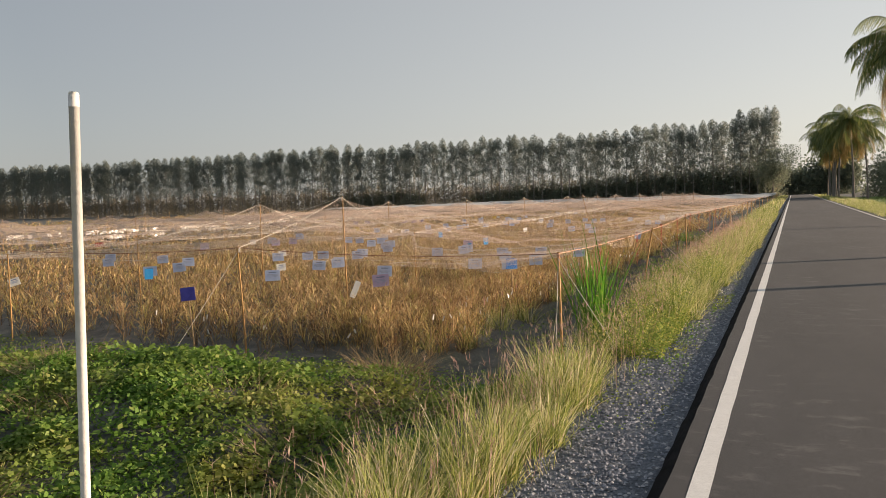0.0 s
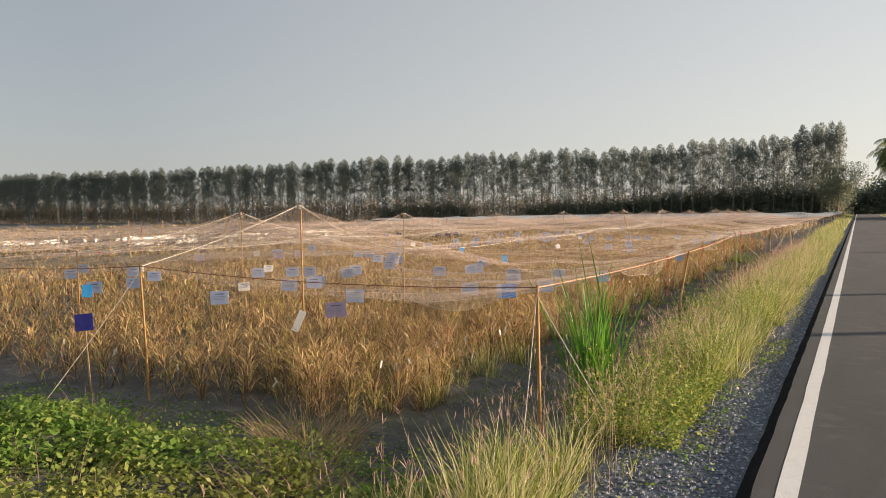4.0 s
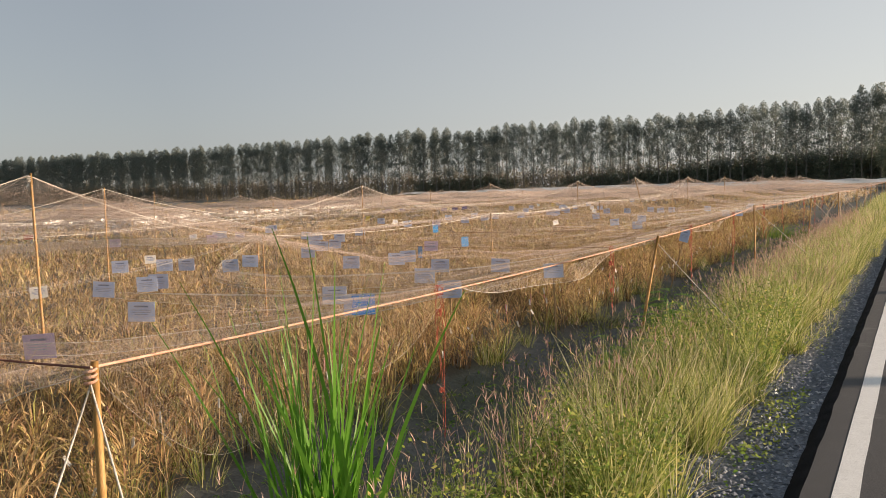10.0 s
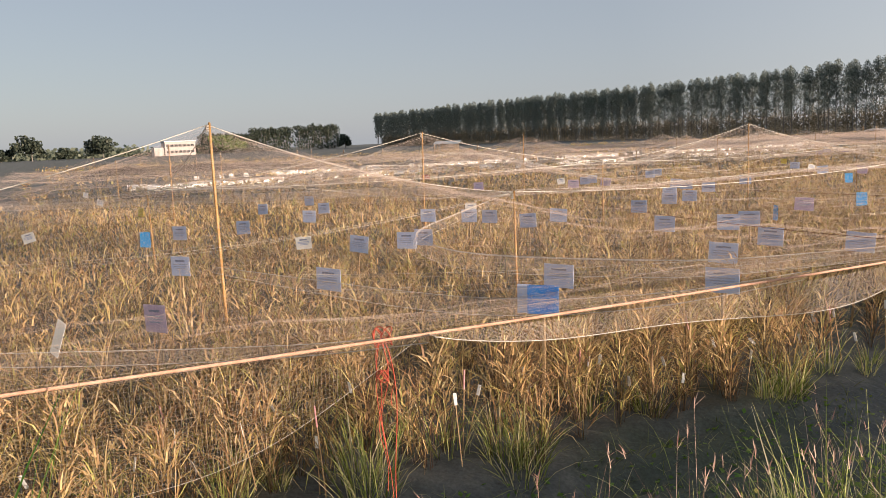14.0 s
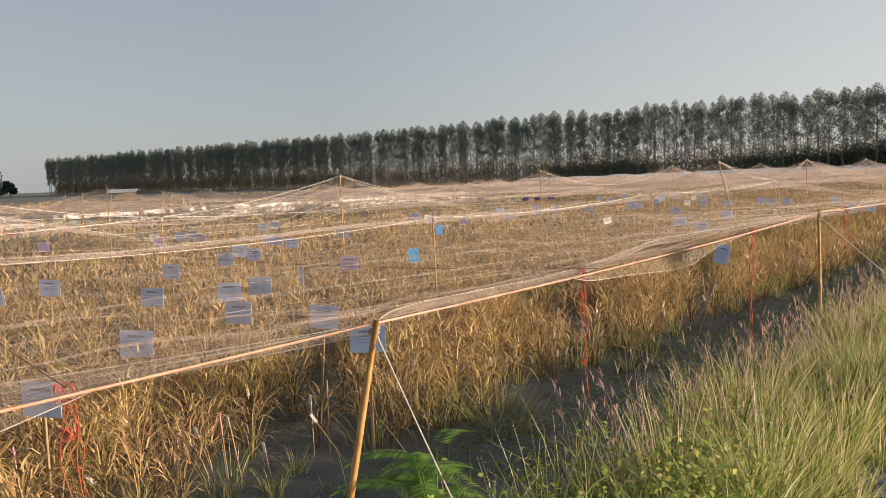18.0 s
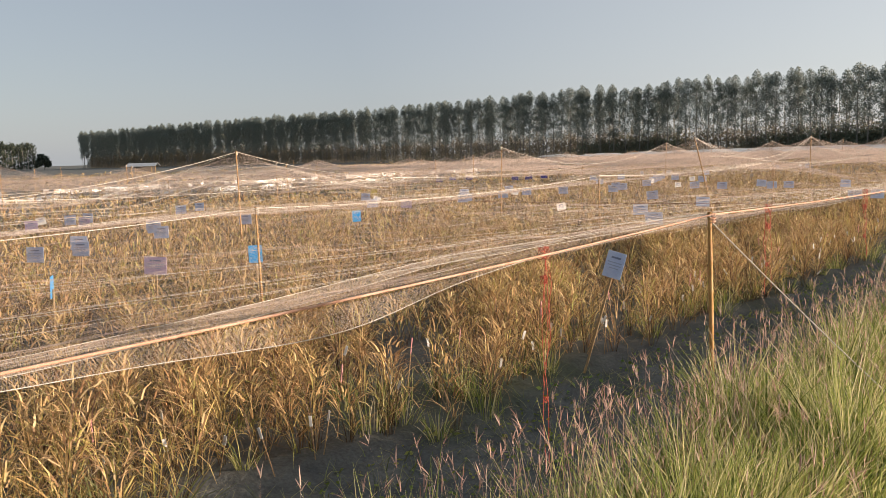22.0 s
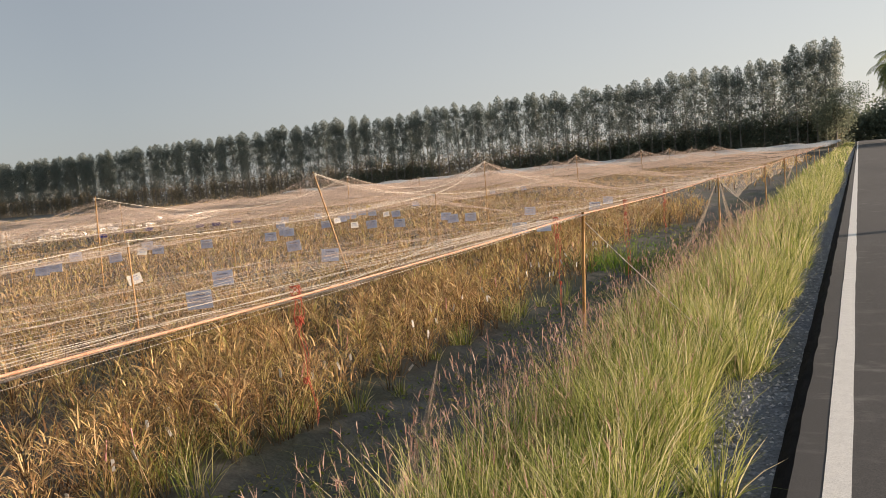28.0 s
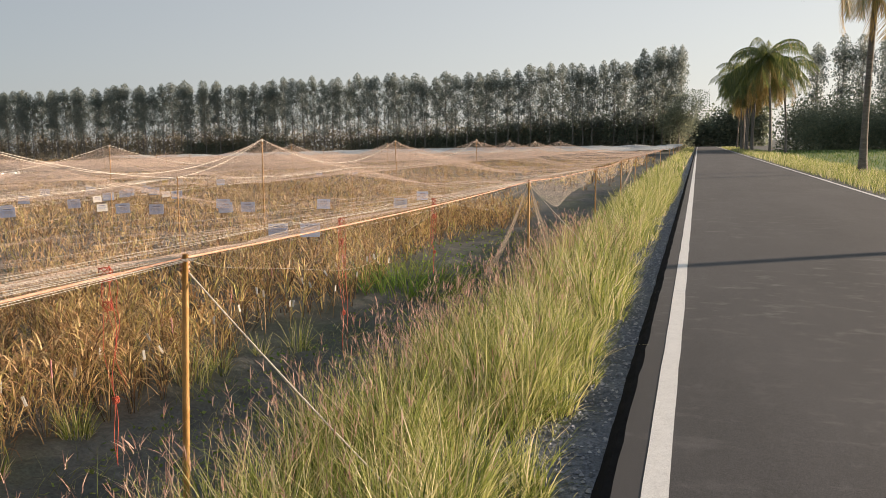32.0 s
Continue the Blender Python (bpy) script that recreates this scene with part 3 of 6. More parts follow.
def stones(n, x0, x1, ya, yb, size0, size1, mid=False):
    """Loose gravel: small angular stones half sunk into the shoulder."""
    x, y = rng.uniform(x0, x1, n), rng.uniform(ya, yb, n)
    s = rng.uniform(size0, size1, n)
    z = ground_z(x, y) + 0.008 + s * 0.12
    shape = np.array([(1, 0, 0), (0, 1, 0), (-1, 0, 0), (0, -1, 0), (0, 0, 0.7), (0, 0, -0.5)], float)
    v = shape[None] * s[:, None, None] * 0.5 * rng.uniform(0.65, 1.2, (n, 6, 1))
    t = rng.uniform(0, 6.28, n)
    c, sn = np.cos(t)[:, None], np.sin(t)[:, None]
    v = np.stack([v[..., 0] * c - v[..., 1] * sn, v[..., 0] * sn + v[..., 1] * c, v[..., 2]], -1) + np.stack([x, y, z], -1)[:, None]
    f = np.array([(0, 1, 4), (1, 2, 4), (2, 3, 4), (3, 0, 4)])
    return v.reshape(-1, 3), np.zeros((0, 4), int), (np.arange(n)[:, None, None] * 6 + f[None]).reshape(-1, 3)


v, q, t = joined([stones(15000, -1.15, -0.235, 0, 16, 0.012, 0.042), stones(17000, -0.85, -0.235, 16, 48, 0.012, 0.04), stones(3000, -0.9, -0.2, 48, 110, 0.03, 0.07)])
tagged(new("gravel", mesh_of("gravel", v, q, t, M_STONE)), "blue-grey crushed stone along the road's edge", "gravel", kind="stuff")

# ---- rice, grass and weeds ----


def rice(x0, x1, ya, yb, gap, per, wide, steps=3, tall=0.64, keep=None):
    """Rice hills on a jittered grid: fanning stems, long leaves that arch over, and nodding ears. Gives the three apart."""
    xs, ys = np.arange(x0, x1, gap), np.arange(ya, yb, gap)
    hx, hy = [a.ravel() for a in np.meshgrid(xs, ys)]
    hx, hy = hx + rng.uniform(-0.42, 0.42, len(hx)) * gap, hy + rng.uniform(-0.42, 0.42, len(hx)) * gap
    dens = smooth_noise(hx, hy, 3.0, 11) + 0.6 * smooth_noise(hx, hy, 1.1, 12)
    ok = dens + rng.normal(0, 0.3, len(hx)) > (-0.45 if x0 > -7 else -0.65)
    if keep is not None:
        ok &= keep(hx, hy)
    hx, hy, dens = hx[ok], hy[ok], dens[ok]
    hgt = tall * (1 + 0.16 * dens + rng.normal(0, 0.14, len(hx)))
    side, tip = rng.uniform(0, 2 * np.pi, len(hx)), np.abs(rng.normal(0, 0.3, len(hx)))
    n = len(hx) * per
    x, y, h = np.repeat(hx, per), np.repeat(hy, per), np.repeat(hgt, per)
    lodge_a, lodge = np.repeat(side, per), np.repeat(tip, per)
    kind = rng.random(n)
    stem, ear = kind < 0.2, kind > 0.79
    turn = rng.uniform(0, 2 * np.pi, n)
    z0 = np.where(stem, 0.0, np.where(ear, rng.uniform(0.62, 1.0, n), rng.uniform(0.08, 0.85, n))) * h
    r = rng.uniform(0.01, 0.05 + gap * 0.13, n) * (0.5 + 0.9 * z0 / h)
    base = np.stack([x + r * np.cos(turn) + lodge * z0 * np.cos(lodge_a), y + r * np.sin(turn) + lodge * z0 * np.sin(lodge_a), ground_z(x, y) - 0.02 + z0], -1)
    length = np.where(stem, h * rng.uniform(0.7, 1.05, n), np.where(ear, rng.uniform(0.12, 0.2, n), rng.uniform(0.15, 0.38, n)))
    lean = np.where(stem, np.abs(rng.normal(0.1, 0.12, n)) + lodge * 0.8, np.where(ear, rng.uniform(0.3, 1.2, n), rng.uniform(0.1, 1.1, n)))
    curl = np.where(stem, rng.uniform(0, 0.35, n), np.where(ear, rng.uniform(1.0, 2.4, n), rng.uniform(0.4, 3.0, n)))
    width = wide * np.where(stem, 0.5, np.where(ear, rng.uniform(1.0, 1.6, n), rng.uniform(0.55, 1.15, n)))
    return [blades(base[m], length[m], width[m], turn[m], lean[m], curl[m], steps) for m in (stem, ~(stem | ear), ear)]


edge = lambda x, y: x < -3.82 + 0.2 * smooth_noise(x, y * 1.0, 3.5, 21) - 0.35 * np.exp(-((y - 34.0) / 1.5) ** 2) - 0.7 * np.exp(-((y - 41.0) / 3.6) ** 4)
front = lambda x, y: y > FRONT + 0.25 + 0.25 * smooth_noise(x, y, 2.5, 22)
both = lambda x, y: edge(x, y) & front(x, y)
pieces = [rice(-6.3, -3.5, 9.9, 33, 0.235, 78, 0.0086, 3, keep=both),
          rice(-12, -6.3, 9.9, 33, 0.3, 40, 0.0115, 3, keep=front),
          rice(-7.5, -3.2, 33, 48, 0.28, 34, 0.0125, 2, keep=edge),
          rice(-24, -12, 9.9, 34, 0.36, 18, 0.018, 2, keep=front),
          rice(-24, -7.5, 34, 60, 0.4, 16, 0.02, 2),
          rice(-40, -24, 9.9, 60, 0.75, 10, 0.04, 2, keep=front),
          rice(-120, -40, 9.9, 150, 2.0, 8, 0.1, 2, 0.7, keep=front),
          rice(-40, -3.4, 60, 110, 0.8, 9, 0.045, 2, keep=edge)]
rice_plants = tagged(new("rice_plants"), "ripe golden-brown rice plants standing in the field", "rice", kind="stuff")
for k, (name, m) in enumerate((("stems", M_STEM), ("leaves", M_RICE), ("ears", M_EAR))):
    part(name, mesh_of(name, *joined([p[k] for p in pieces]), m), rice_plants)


def verge(n, x0, x1, ya, yb, tall, wide, lean=0.25, steps=3, curl=1.1, clump=True):
    x, y = rng.uniform(x0, x1, n), rng.uniform(ya, yb, n)
    if clump:
        d = smooth_noise(x, y, 0.9, 31) + 0.6 * smooth_noise(x, y, 0.35, 32) + 0.5 * smooth_noise(x, y, 4.0, 33)
        edge_in = np.minimum((x - x0) / 0.35, (x1 - x) / 0.3)
        ok = d + rng.normal(0, 0.4, n) + np.clip(edge_in, 0, 1) * 1.5 > 0.2
        x, y, d = x[ok], y[ok], d[ok]
    else:
        d = np.zeros(n)
    m = len(x)
    base = np.stack([x, y, ground_z(x, y) - 0.02], -1)
    length = tall * rng.uniform(0.55, 1.25, m) * (1 + 0.22 * d)
    turn = rng.uniform(0, 2 * np.pi, m)
    return blades(base, length, wide * rng.uniform(0.6, 1.3, m), turn, np.abs(rng.normal(lean, 0.18, m)), rng.uniform(0.1, curl, m), steps)


def verge_tufts(n, x0, x1, ya, yb, per, tall, wide, steps=3, keep=None):
    """Tussocks: blades fan out of each root, short ones low, long arching ones above."""
    cx, cy = rng.uniform(x0, x1, n), rng.uniform(ya, yb, n)
    d = smooth_noise(cx, cy, 1.6, 31) + 0.5 * smooth_noise(cx, cy, 5.0, 33)
    inside = np.clip(np.minimum((cx - x0) / 0.45, (x1 - cx) / 0.35), 0, 1)
    ok = d + 1.4 * inside + rng.normal(0, 0.3, n) > -0.1
    if keep is not None:
        ok &= keep(cx, cy)
    cx, cy, d, inside = cx[ok], cy[ok], d[ok], inside[ok]
    big = (0.48 + 0.42 * inside + 0.22 * d + rng.normal(0, 0.2, len(cx))).clip(0.3, 1.4)
    x, y, s = np.repeat(cx, per), np.repeat(cy, per), np.repeat(big, per)
    m = len(x)
    turn = rng.uniform(0, 2 * np.pi, m)
    r = 0.125 * np.sqrt(rng.random(m)) * s
    bx1, by1 = x + r * np.cos(turn), y + r * np.sin(turn)
    base = np.stack([bx1, by1, ground_z(bx1, by1) - 0.02], -1)
    low = rng.random(m) < 0.35
    length = tall * s * np.where(low, rng.uniform(0.25, 0.55, m), rng.uniform(0.6, 1.15, m))
    lean = np.where(low, rng.uniform(0.1, 0.9, m), np.abs(rng.normal(0.26, 0.2, m)))
    return blades(base, length, wide * rng.uniform(0.6, 1.3, m), turn + rng.normal(0, 0.4, m), lean, rng.uniform(0.1, 1.15, m), steps)


leafy_stretch = lambda x, y: ~((((y > 9.6) & (y < 13.4)) | ((y > 15.2) & (y < 18.2))) & (rng.random(len(x)) < 0.6))
v, q, t = joined([verge_tufts(300, -1.98, -1.08, -6, 12, 96, 0.55, 0.0072, keep=leafy_stretch), verge_tufts(370, -1.9, -0.6, 12, 26, 115, 0.54, 0.0068, keep=leafy_stretch), verge_tufts(250, -1.9, -0.46, 26, 34, 115, 0.55, 0.0068),
                  verge(2000, -1.9, -0.9, 1, 11, 0.2, 0.005, 0.4, steps=2), verge(5200, -1.9, -0.6, 11, 36, 0.2, 0.005, 0.4, steps=2), verge(9000, -1.9, -0.75, 13, 30, 0.5, 0.0055, 0.3, steps=3), verge_tufts(90, -4.9, -3.6, 11, 34, 60, 0.42, 0.0065), verge(5000, -0.9, -0.42, 17, 40, 0.18, 0.005, 0.7, steps=2),
                  verge(260, -3.6, -2.3, 12, 40, 0.4, 0.005, 0.9, steps=3, clump=False),
                  verge_tufts(950, -1.9, -0.46, 34, 62, 34, 0.6, 0.0095, 2), verge(7000, -2.3, -0.5, 60, 190, 0.55, 0.045, steps=2),
                  verge(17000, 5.3, 9.0, 35, 90, 0.32, 0.016, steps=2), verge(8000, 5.3, 20, -8, 45, 0.35, 0.03, steps=2, clump=False), verge(9000, 5.3, 9, 90, 220, 0.42, 0.04, steps=2)])
tagged(new("verge_grass", mesh_of("verge_grass", v, q, t, M_VERGE)), "yellow-green roadside grass with dry straw", "grass", kind="stuff")


def seed_stalks(n, x0, x1, ya, yb, tall):
    x, y = rng.uniform(x0, x1, n), rng.uniform(ya, yb, n)
    base = np.stack([x, y, ground_z(x, y)], -1)
    turn = rng.uniform(0, 2 * np.pi, n)
    lean, curl, length = np.abs(rng.normal(0.15, 0.12, n)), rng.uniform(0.0, 0.5, n), tall * rng.uniform(0.7, 1.2, n)
    stalk = blades(base, length, np.full(n, 0.003), turn, lean, curl, 3)
    tip = stalk[0].reshape(n, 8, 3)[:, 6:8].mean(1)
    pieces = [stalk]
    for k in range(3):
        pieces.append(blades(tip - np.array([0, 0, 0.01 * k]), np.full(n, 0.055) * rng.uniform(0.7, 1.3, n), np.full(n, 0.0045), turn + rng.normal(0, 0.9, n), lean + curl + rng.normal(0.1, 0.35, n), rng.uniform(0, 0.5, n), 2))
    return joined(pieces)


v, q, t = joined([seed_stalks(420, -1.95, -0.95, 2, 11.5, 0.62), seed_stalks(260, -1.95, -1.0, 11.5, 16, 0.62), seed_stalks(1700, -1.98, -1.35, 18, 40, 0.58), seed_stalks(1000, -1.6, -0.62, 18, 40, 0.54)])
tagged(new("seed_heads", mesh_of("seed_heads", v, q, t, M_SEED)), "thin pinkish-brown grass seed heads over the verge", "grass", kind="stuff")


def leaf_mat_patch(n, x0, x1, ya, yb, size, tall, keep=None, droop=0.0):
    x, y = rng.uniform(x0, x1, n), rng.uniform(ya, yb, n)
    d = smooth_noise(x, y, 1.3, 41) + 0.7 * smooth_noise(x, y, 0.5, 42)
    ok = d > -0.85
    if keep is not None:
        ok &= keep(x, y)
    x, y, d = x[ok], y[ok], d[ok]
    z = ground_z(x, y) + np.abs(rng.normal(0, 0.4, len(x))).clip(0, 1) * tall * (0.7 + 0.5 * d)
    return cards(np.stack([x, y, z], -1), size * rng.uniform(0.6, 1.3, len(x)), 1.5, droop, 0.7)


def weed_mounds(n, x0, x1, ya, yb, per, size):
    """Bushy mounds: leaves crowd the outside of low domes, the hollows between stay open."""
    cx, cy = rng.uniform(x0, x1, n), rng.uniform(ya, yb, n)
    ok = cy < FRONT - 0.9 + 0.06 * (cx + 2.2)
    cx, cy = cx[ok], cy[ok]
    rad, top = rng.uniform(0.25, 0.62, len(cx)), rng.uniform(0.09, 0.24, len(cx))
    k = np.repeat(np.arange(len(cx)), per)
    d = rng.normal(size=(len(k), 3))
    d[:, 2] = np.abs(d[:, 2]) + 0.1
    d /= np.linalg.norm(d, axis=1, keepdims=True)
    d *= rng.uniform(0.72, 1.06, (len(k), 1))
    x, y = cx[k] + d[:, 0] * rad[k], cy[k] + d[:, 1] * rad[k]
    return cards(np.stack([x, y, ground_z(x, y) + d[:, 2] * top[k]], -1), size * rng.uniform(0.6, 1.35, len(k)), 1.45, 0.0, 0.75)


before = lambda x, y: (y < FRONT - 0.75 + 0.3 * smooth_noise(x, y, 1.8, 23)) & (x < -1.9 - 0.08 * (y - 3))
v, q, t = joined([leaf_mat_patch(4500, -12, -2.2, 8.8, 10.2, 0.03, 0.12), leaf_mat_patch(60000, -9.5, -1.9, 2.0, 9.8, 0.029, 0.2, before), weed_mounds(150, -10, -2.3, 3.2, 9.2, 420, 0.042), weed_mounds(70, -16, -9.5, 2.0, 9.0, 260, 0.055), leaf_mat_patch(16000, -13.5, -9.2, 0.5, 10, 0.045, 0.22, before), leaf_mat_patch(14000, -40, -12.5, -8.0, 10, 0.085, 0.2, before), leaf_mat_patch(12000, -13, -2.2, -8, 2.1, 0.07, 0.2),
                  leaf_mat_patch(2200, -1.1, -0.4, 7, 18, 0.02, 0.06), leaf_mat_patch(420, -0.6, -0.34, 13.4, 15.4, 0.022, 0.1), leaf_mat_patch(700, -0.95, -0.55, 9.6, 12.2, 0.022, 0.1),
                  leaf_mat_patch(6000, -3.7, -2.1, 12, 40, 0.028, 0.06), leaf_mat_patch(900, -5.0, -3.0, 37.5, 44.5, 0.04, 0.16)])
tagged(new("weed_patch", mesh_of("weed_patch", v, q, t, M_WEED)), "dense low green weeds covering the ground", "weeds", kind="stuff")


v, q, t = verge(11000, -3.75, -2.1, 11.5, 46, 0.17, 0.006, 0.8, steps=2)
tagged(new("ditch_grass", mesh_of("ditch_grass", v, q, t, M_DULL)), "short dull grass on the shaded ditch bottom", "grass", kind="stuff")
v, q, t = joined([leaf_mat_patch(30000, -1.65, -0.76, 9.8, 13.2, 0.019, 0.58), leaf_mat_patch(6000, -1.85, -0.9, 13.2, 15.3, 0.02, 0.5), leaf_mat_patch(27000, -1.9, -0.7, 15.3, 18.2, 0.02, 0.62)])
tagged(new("leafy_weeds", mesh_of("leafy_weeds", v, q, t, M_FORB)), "yellow-green leafy weeds crowding the verge", "weeds", kind="stuff")


def tuft(n, centre, spread, tall, wide, lean, curl, steps=5):
    a, r = rng.uniform(0, 2 * np.pi, n), spread * np.sqrt(rng.random(n))
    base = np.stack([centre[0] + r * np.cos(a), centre[1] + r * np.sin(a), np.zeros(n)], -1)
    base[:, 2] = ground_z(base[:, 0], base[:, 1]) - 0.02
    return blades(base, tall * rng.uniform(0.5, 1.15, n), wide * rng.uniform(0.7, 1.3, n), a + rng.normal(0, 0.5, n), np.abs(rng.normal(lean, 0.12, n)), rng.uniform(0.05, curl, n), steps)


fx, fy = rng.uniform(-0.75, -0.32, 70), np.concatenate([rng.uniform(13.6, 15.2, 40), rng.uniform(10.8, 12.0, 18), rng.uniform(7.5, 9.5, 12)])
tagged(new("white_flowers", mesh_of("white_flowers", *cards(np.stack([fx, fy, ground_z(fx, fy) + rng.uniform(0.03, 0.2, 70)], -1), rng.uniform(0.012, 0.022, 70), 1.2, 0, 0.5), M_WHITE)), "tiny white flowers at the gravel's edge", "flowers", kind="stuff")
reed = thing("tall_grass_clump", "tall bright green clump of reed-like grass beside the corner post", "grass clump")
for k in range(120):
    part("leaf", mesh_of("leaf", *tuft(1, (-1.84 + random.gauss(0, 0.08), 11.25 + random.gauss(0, 0.08)), 0.05, random.choice((1.6, 1.5, 1.35, 1.15, 0.9)), 0.019, 0.08, 0.5, 7), M_REED), reed)
for c, n, w in (((-4.0, 9.6), 420, 0.006), ((-7.5, 7.7), 260, 0.006), ((-3.1, 8.15), 220, 0.005), ((-6.3, 6.6), 160, 0.005), ((-9.6, 6.4), 200, 0.006), ((-4.6, 7.4), 140, 0.005), ((-7.8, 5.6), 200, 0.006), ((-5.2, 4.6), 260, 0.006), ((-3.3, 6.6), 200, 0.005), ((-5.9, 8.9), 160, 0.005), ((-8.6, 8.3), 200, 0.006), ((-3.4, 8.6), 240, 0.005)):
    tagged(new("dry_grass_tuft", mesh_of("dry_grass_tuft", *tuft(n, c, 0.45, 0.52, w, 0.7, 1.8), M_DRY)), "bent tuft of dry straw-coloured grass among the weeds", "grass tuft", "dry grass tufts")

# ---- bamboo posts, ropes and nets over the field ----
EDGE_Y = [10.33, 16.82, 22.87, 29.81, 37.23, 43.16, 49.6, 56.0, 62.5, 69.0, 75.5]
EDGE_Z = [1.03, 1.02, 1.13, 1.11, 1.09, 1.06, 1.05, 1.05, 1.05, 1.05, 1.05]
EDGE_X = [-2.05, -1.98, -2.05, -1.94, -1.92, -1.78, -1.85, -1.9, -1.9, -1.9, -1.9]
EDGE = list(zip(EDGE_X, EDGE_Y, EDGE_Z))
LOW = [(-6.8, 16.01, 1.06), (-6.94, 22.57, 1.06), (-7.18, 29.41, 1.13), (-7.24, 36.91, 1.17), (-7.25, 43.3, 1.12), (-7.2, 50.0, 1.12),
       (-11.4, 12.9, 1.1), (-12.2, 21.4, 1.1), (-12.6, 29.5, 1.1), (-12.7, 37.0, 1.1), (-17.5, 18.5, 1.1), (-17.8, 27.0, 1.1), (-18, 35, 1.1)]
HIGH = [(-6.66, 12.93, 1.83), (-11.73, 17.29, 1.76), (-12.54, 25.74, 1.72), (-7.44, 33.36, 1.75), (-7.33, 39.57, 1.75), (-7.38, 46.36, 1.73), (-7.19, 53.72, 1.77),
        (-7.3, 64.8, 1.72), (-7.3, 59.3, 1.75), (-7.3, 72.0, 1.75), (-12.7, 33.4, 1.7), (-12.8, 42.0, 1.72), (-12.7, 50.5, 1.72), (-12.7, 59.0, 1.72), (-17.4, 14.0, 1.74), (-17.6, 23.0, 1.72)]
FRONT_ROW = [(-6.73, 10.17, 1.13), (-11.4, 10.05, 1.12), (-16.2, 10.1, 1.12), (-21.0, 10.15, 1.1), (-26.0, 10.1, 1.1)]
for kx in range(6):
    for ky in range(9):
        px, py = -18.2 - 5.4 * kx, 31.0 + 8.4 * (ky - 2) + 2.6 * (kx % 2)
        if py > 12 and not (kx == 0 and py < 30):
            HIGH.append((px + random.uniform(-0.5, 0.5), py + random.uniform(-0.8, 0.8), 1.42 + random.uniform(-0.1, 0.1)))


def bamboo(height, r0=0.022, bend=0.03):
    """A tapered bamboo pole with swollen joints, its foot 0.35 m in the soil."""
    zs, rs = [-0.35], [r0]
    z = -0.1
    while z < height - 0.05:
        for dz, k in ((-0.012, 1.0), (0.0, 1.16), (0.012, 1.0)):
            zs.append(z + dz)
            rs.append(r0 * (1 - 0.3 * max(z, 0) / height) * k)
        z += random.uniform(0.2, 0.28)
    zs.append(height)
    rs.append(r0 * 0.68)
    a = random.uniform(0, 6.28)
    pts = [(bend * math.cos(a) * (zz / height) ** 2, bend * math.sin(a) * (zz / height) ** 2, zz) for zz in zs]
    return tube(pts, rs, 8)


def wrap(z, r=0.024, turns=3):
    t = np.linspace(0, turns * 2 * np.pi, turns * 10)
    pts = np.stack([np.cos(t) * r, np.sin(t) * r, z - 0.03 + 0.06 * t / t[-1]], -1)
    return tube(pts, 0.006, 5)


post_kinds = {}


def bamboo_post(x, y, top, r=0.022, foot=(0.0, 0.0), label="golden bamboo post standing in the rice field", tie=M_ROPE, group="bamboo posts"):
    """A post whose top stands at x, y, top; foot: how far its foot is off to the side."""
    fx, fy = x + foot[0], y + foot[1]
    g = float(ground_z(fx, fy))
    long = math.sqrt((top - g) ** 2 + foot[0] ** 2 + foot[1] ** 2)
    way = Vector((x - fx, y - fy, top - g))
    m = Matrix.Translation((fx, fy, g)) @ way.to_track_quat("Z", "Y").to_matrix().to_4x4() @ pose(0, 0, 0, 0, 0, random.uniform(-180, 180))
    key = (round(long, 1), r, tie.name, random.randrange(3))
    if key in post_kinds:
        ob = copy_thing(post_kinds[key], Matrix.Identity(4))
        tagged(ob, label)
    else:
        ob = post_kinds[key] = thing("bamboo_post", label, "post", group)
        part("pole", mesh_of("pole", *bamboo(key[0], r, 0.0 if r > 0.02 else 0.02), M_BAMBOO, True), ob)
        part("rope_tie", mesh_of("rope_tie", *wrap(key[0] - 0.05, r * 0.8 + 0.004), tie, True), ob, "rope wound round the top")
    ob.matrix_basis = m @ Matrix.Diagonal((1, 1, long / key[0], 1))
    return ob


FEET = {0: (0.02, 0.01), 1: (-0.17, -0.18), 2: (0.01, 0.01), 3: (-0.06, -0.03)}
for k, (x, y, z) in enumerate(EDGE):
    bamboo_post(x, y, z + 0.02, 0.0185, FEET.get(k, (random.uniform(-0.06, 0.06), random.uniform(-0.06, 0.06))), "golden bamboo post with rope tied at its top beside the verge", M_ORANGE, "edge posts")
for x, y, z in LOW + FRONT_ROW:
    bamboo_post(x, y, z + 0.01, 0.015, (random.uniform(-0.04, 0.04), random.uniform(-0.04, 0.04)))
for k, (x, y, z) in enumerate(HIGH):
    if (x, y) == (-7.44, 33.36):
        bamboo_post(x, y, z + 0.02, 0.018, (0.44, 0.23), "leaning bamboo post holding up the net")
    else:
        bamboo_post(x, y, z + 0.02, 0.016, (random.uniform(-0.05, 0.05), random.uniform(-0.05, 0.05)), "tall thin bamboo post lifting the net to a peak")


def sagging(a, b, sag, n=14):
    s = np.linspace(0, 1, n)[:, None]
    p = np.array(a)[None] * (1 - s) + np.array(b)[None] * s
    p[:, 2] -= (4 * sag * s * (1 - s))[:, 0]
    return p


def rope(name, points, r, material, label, category="rope", group=""):
    return tagged(new(name, mesh_of(name, *tube(points, r, 6), material, True)), label, category, group)


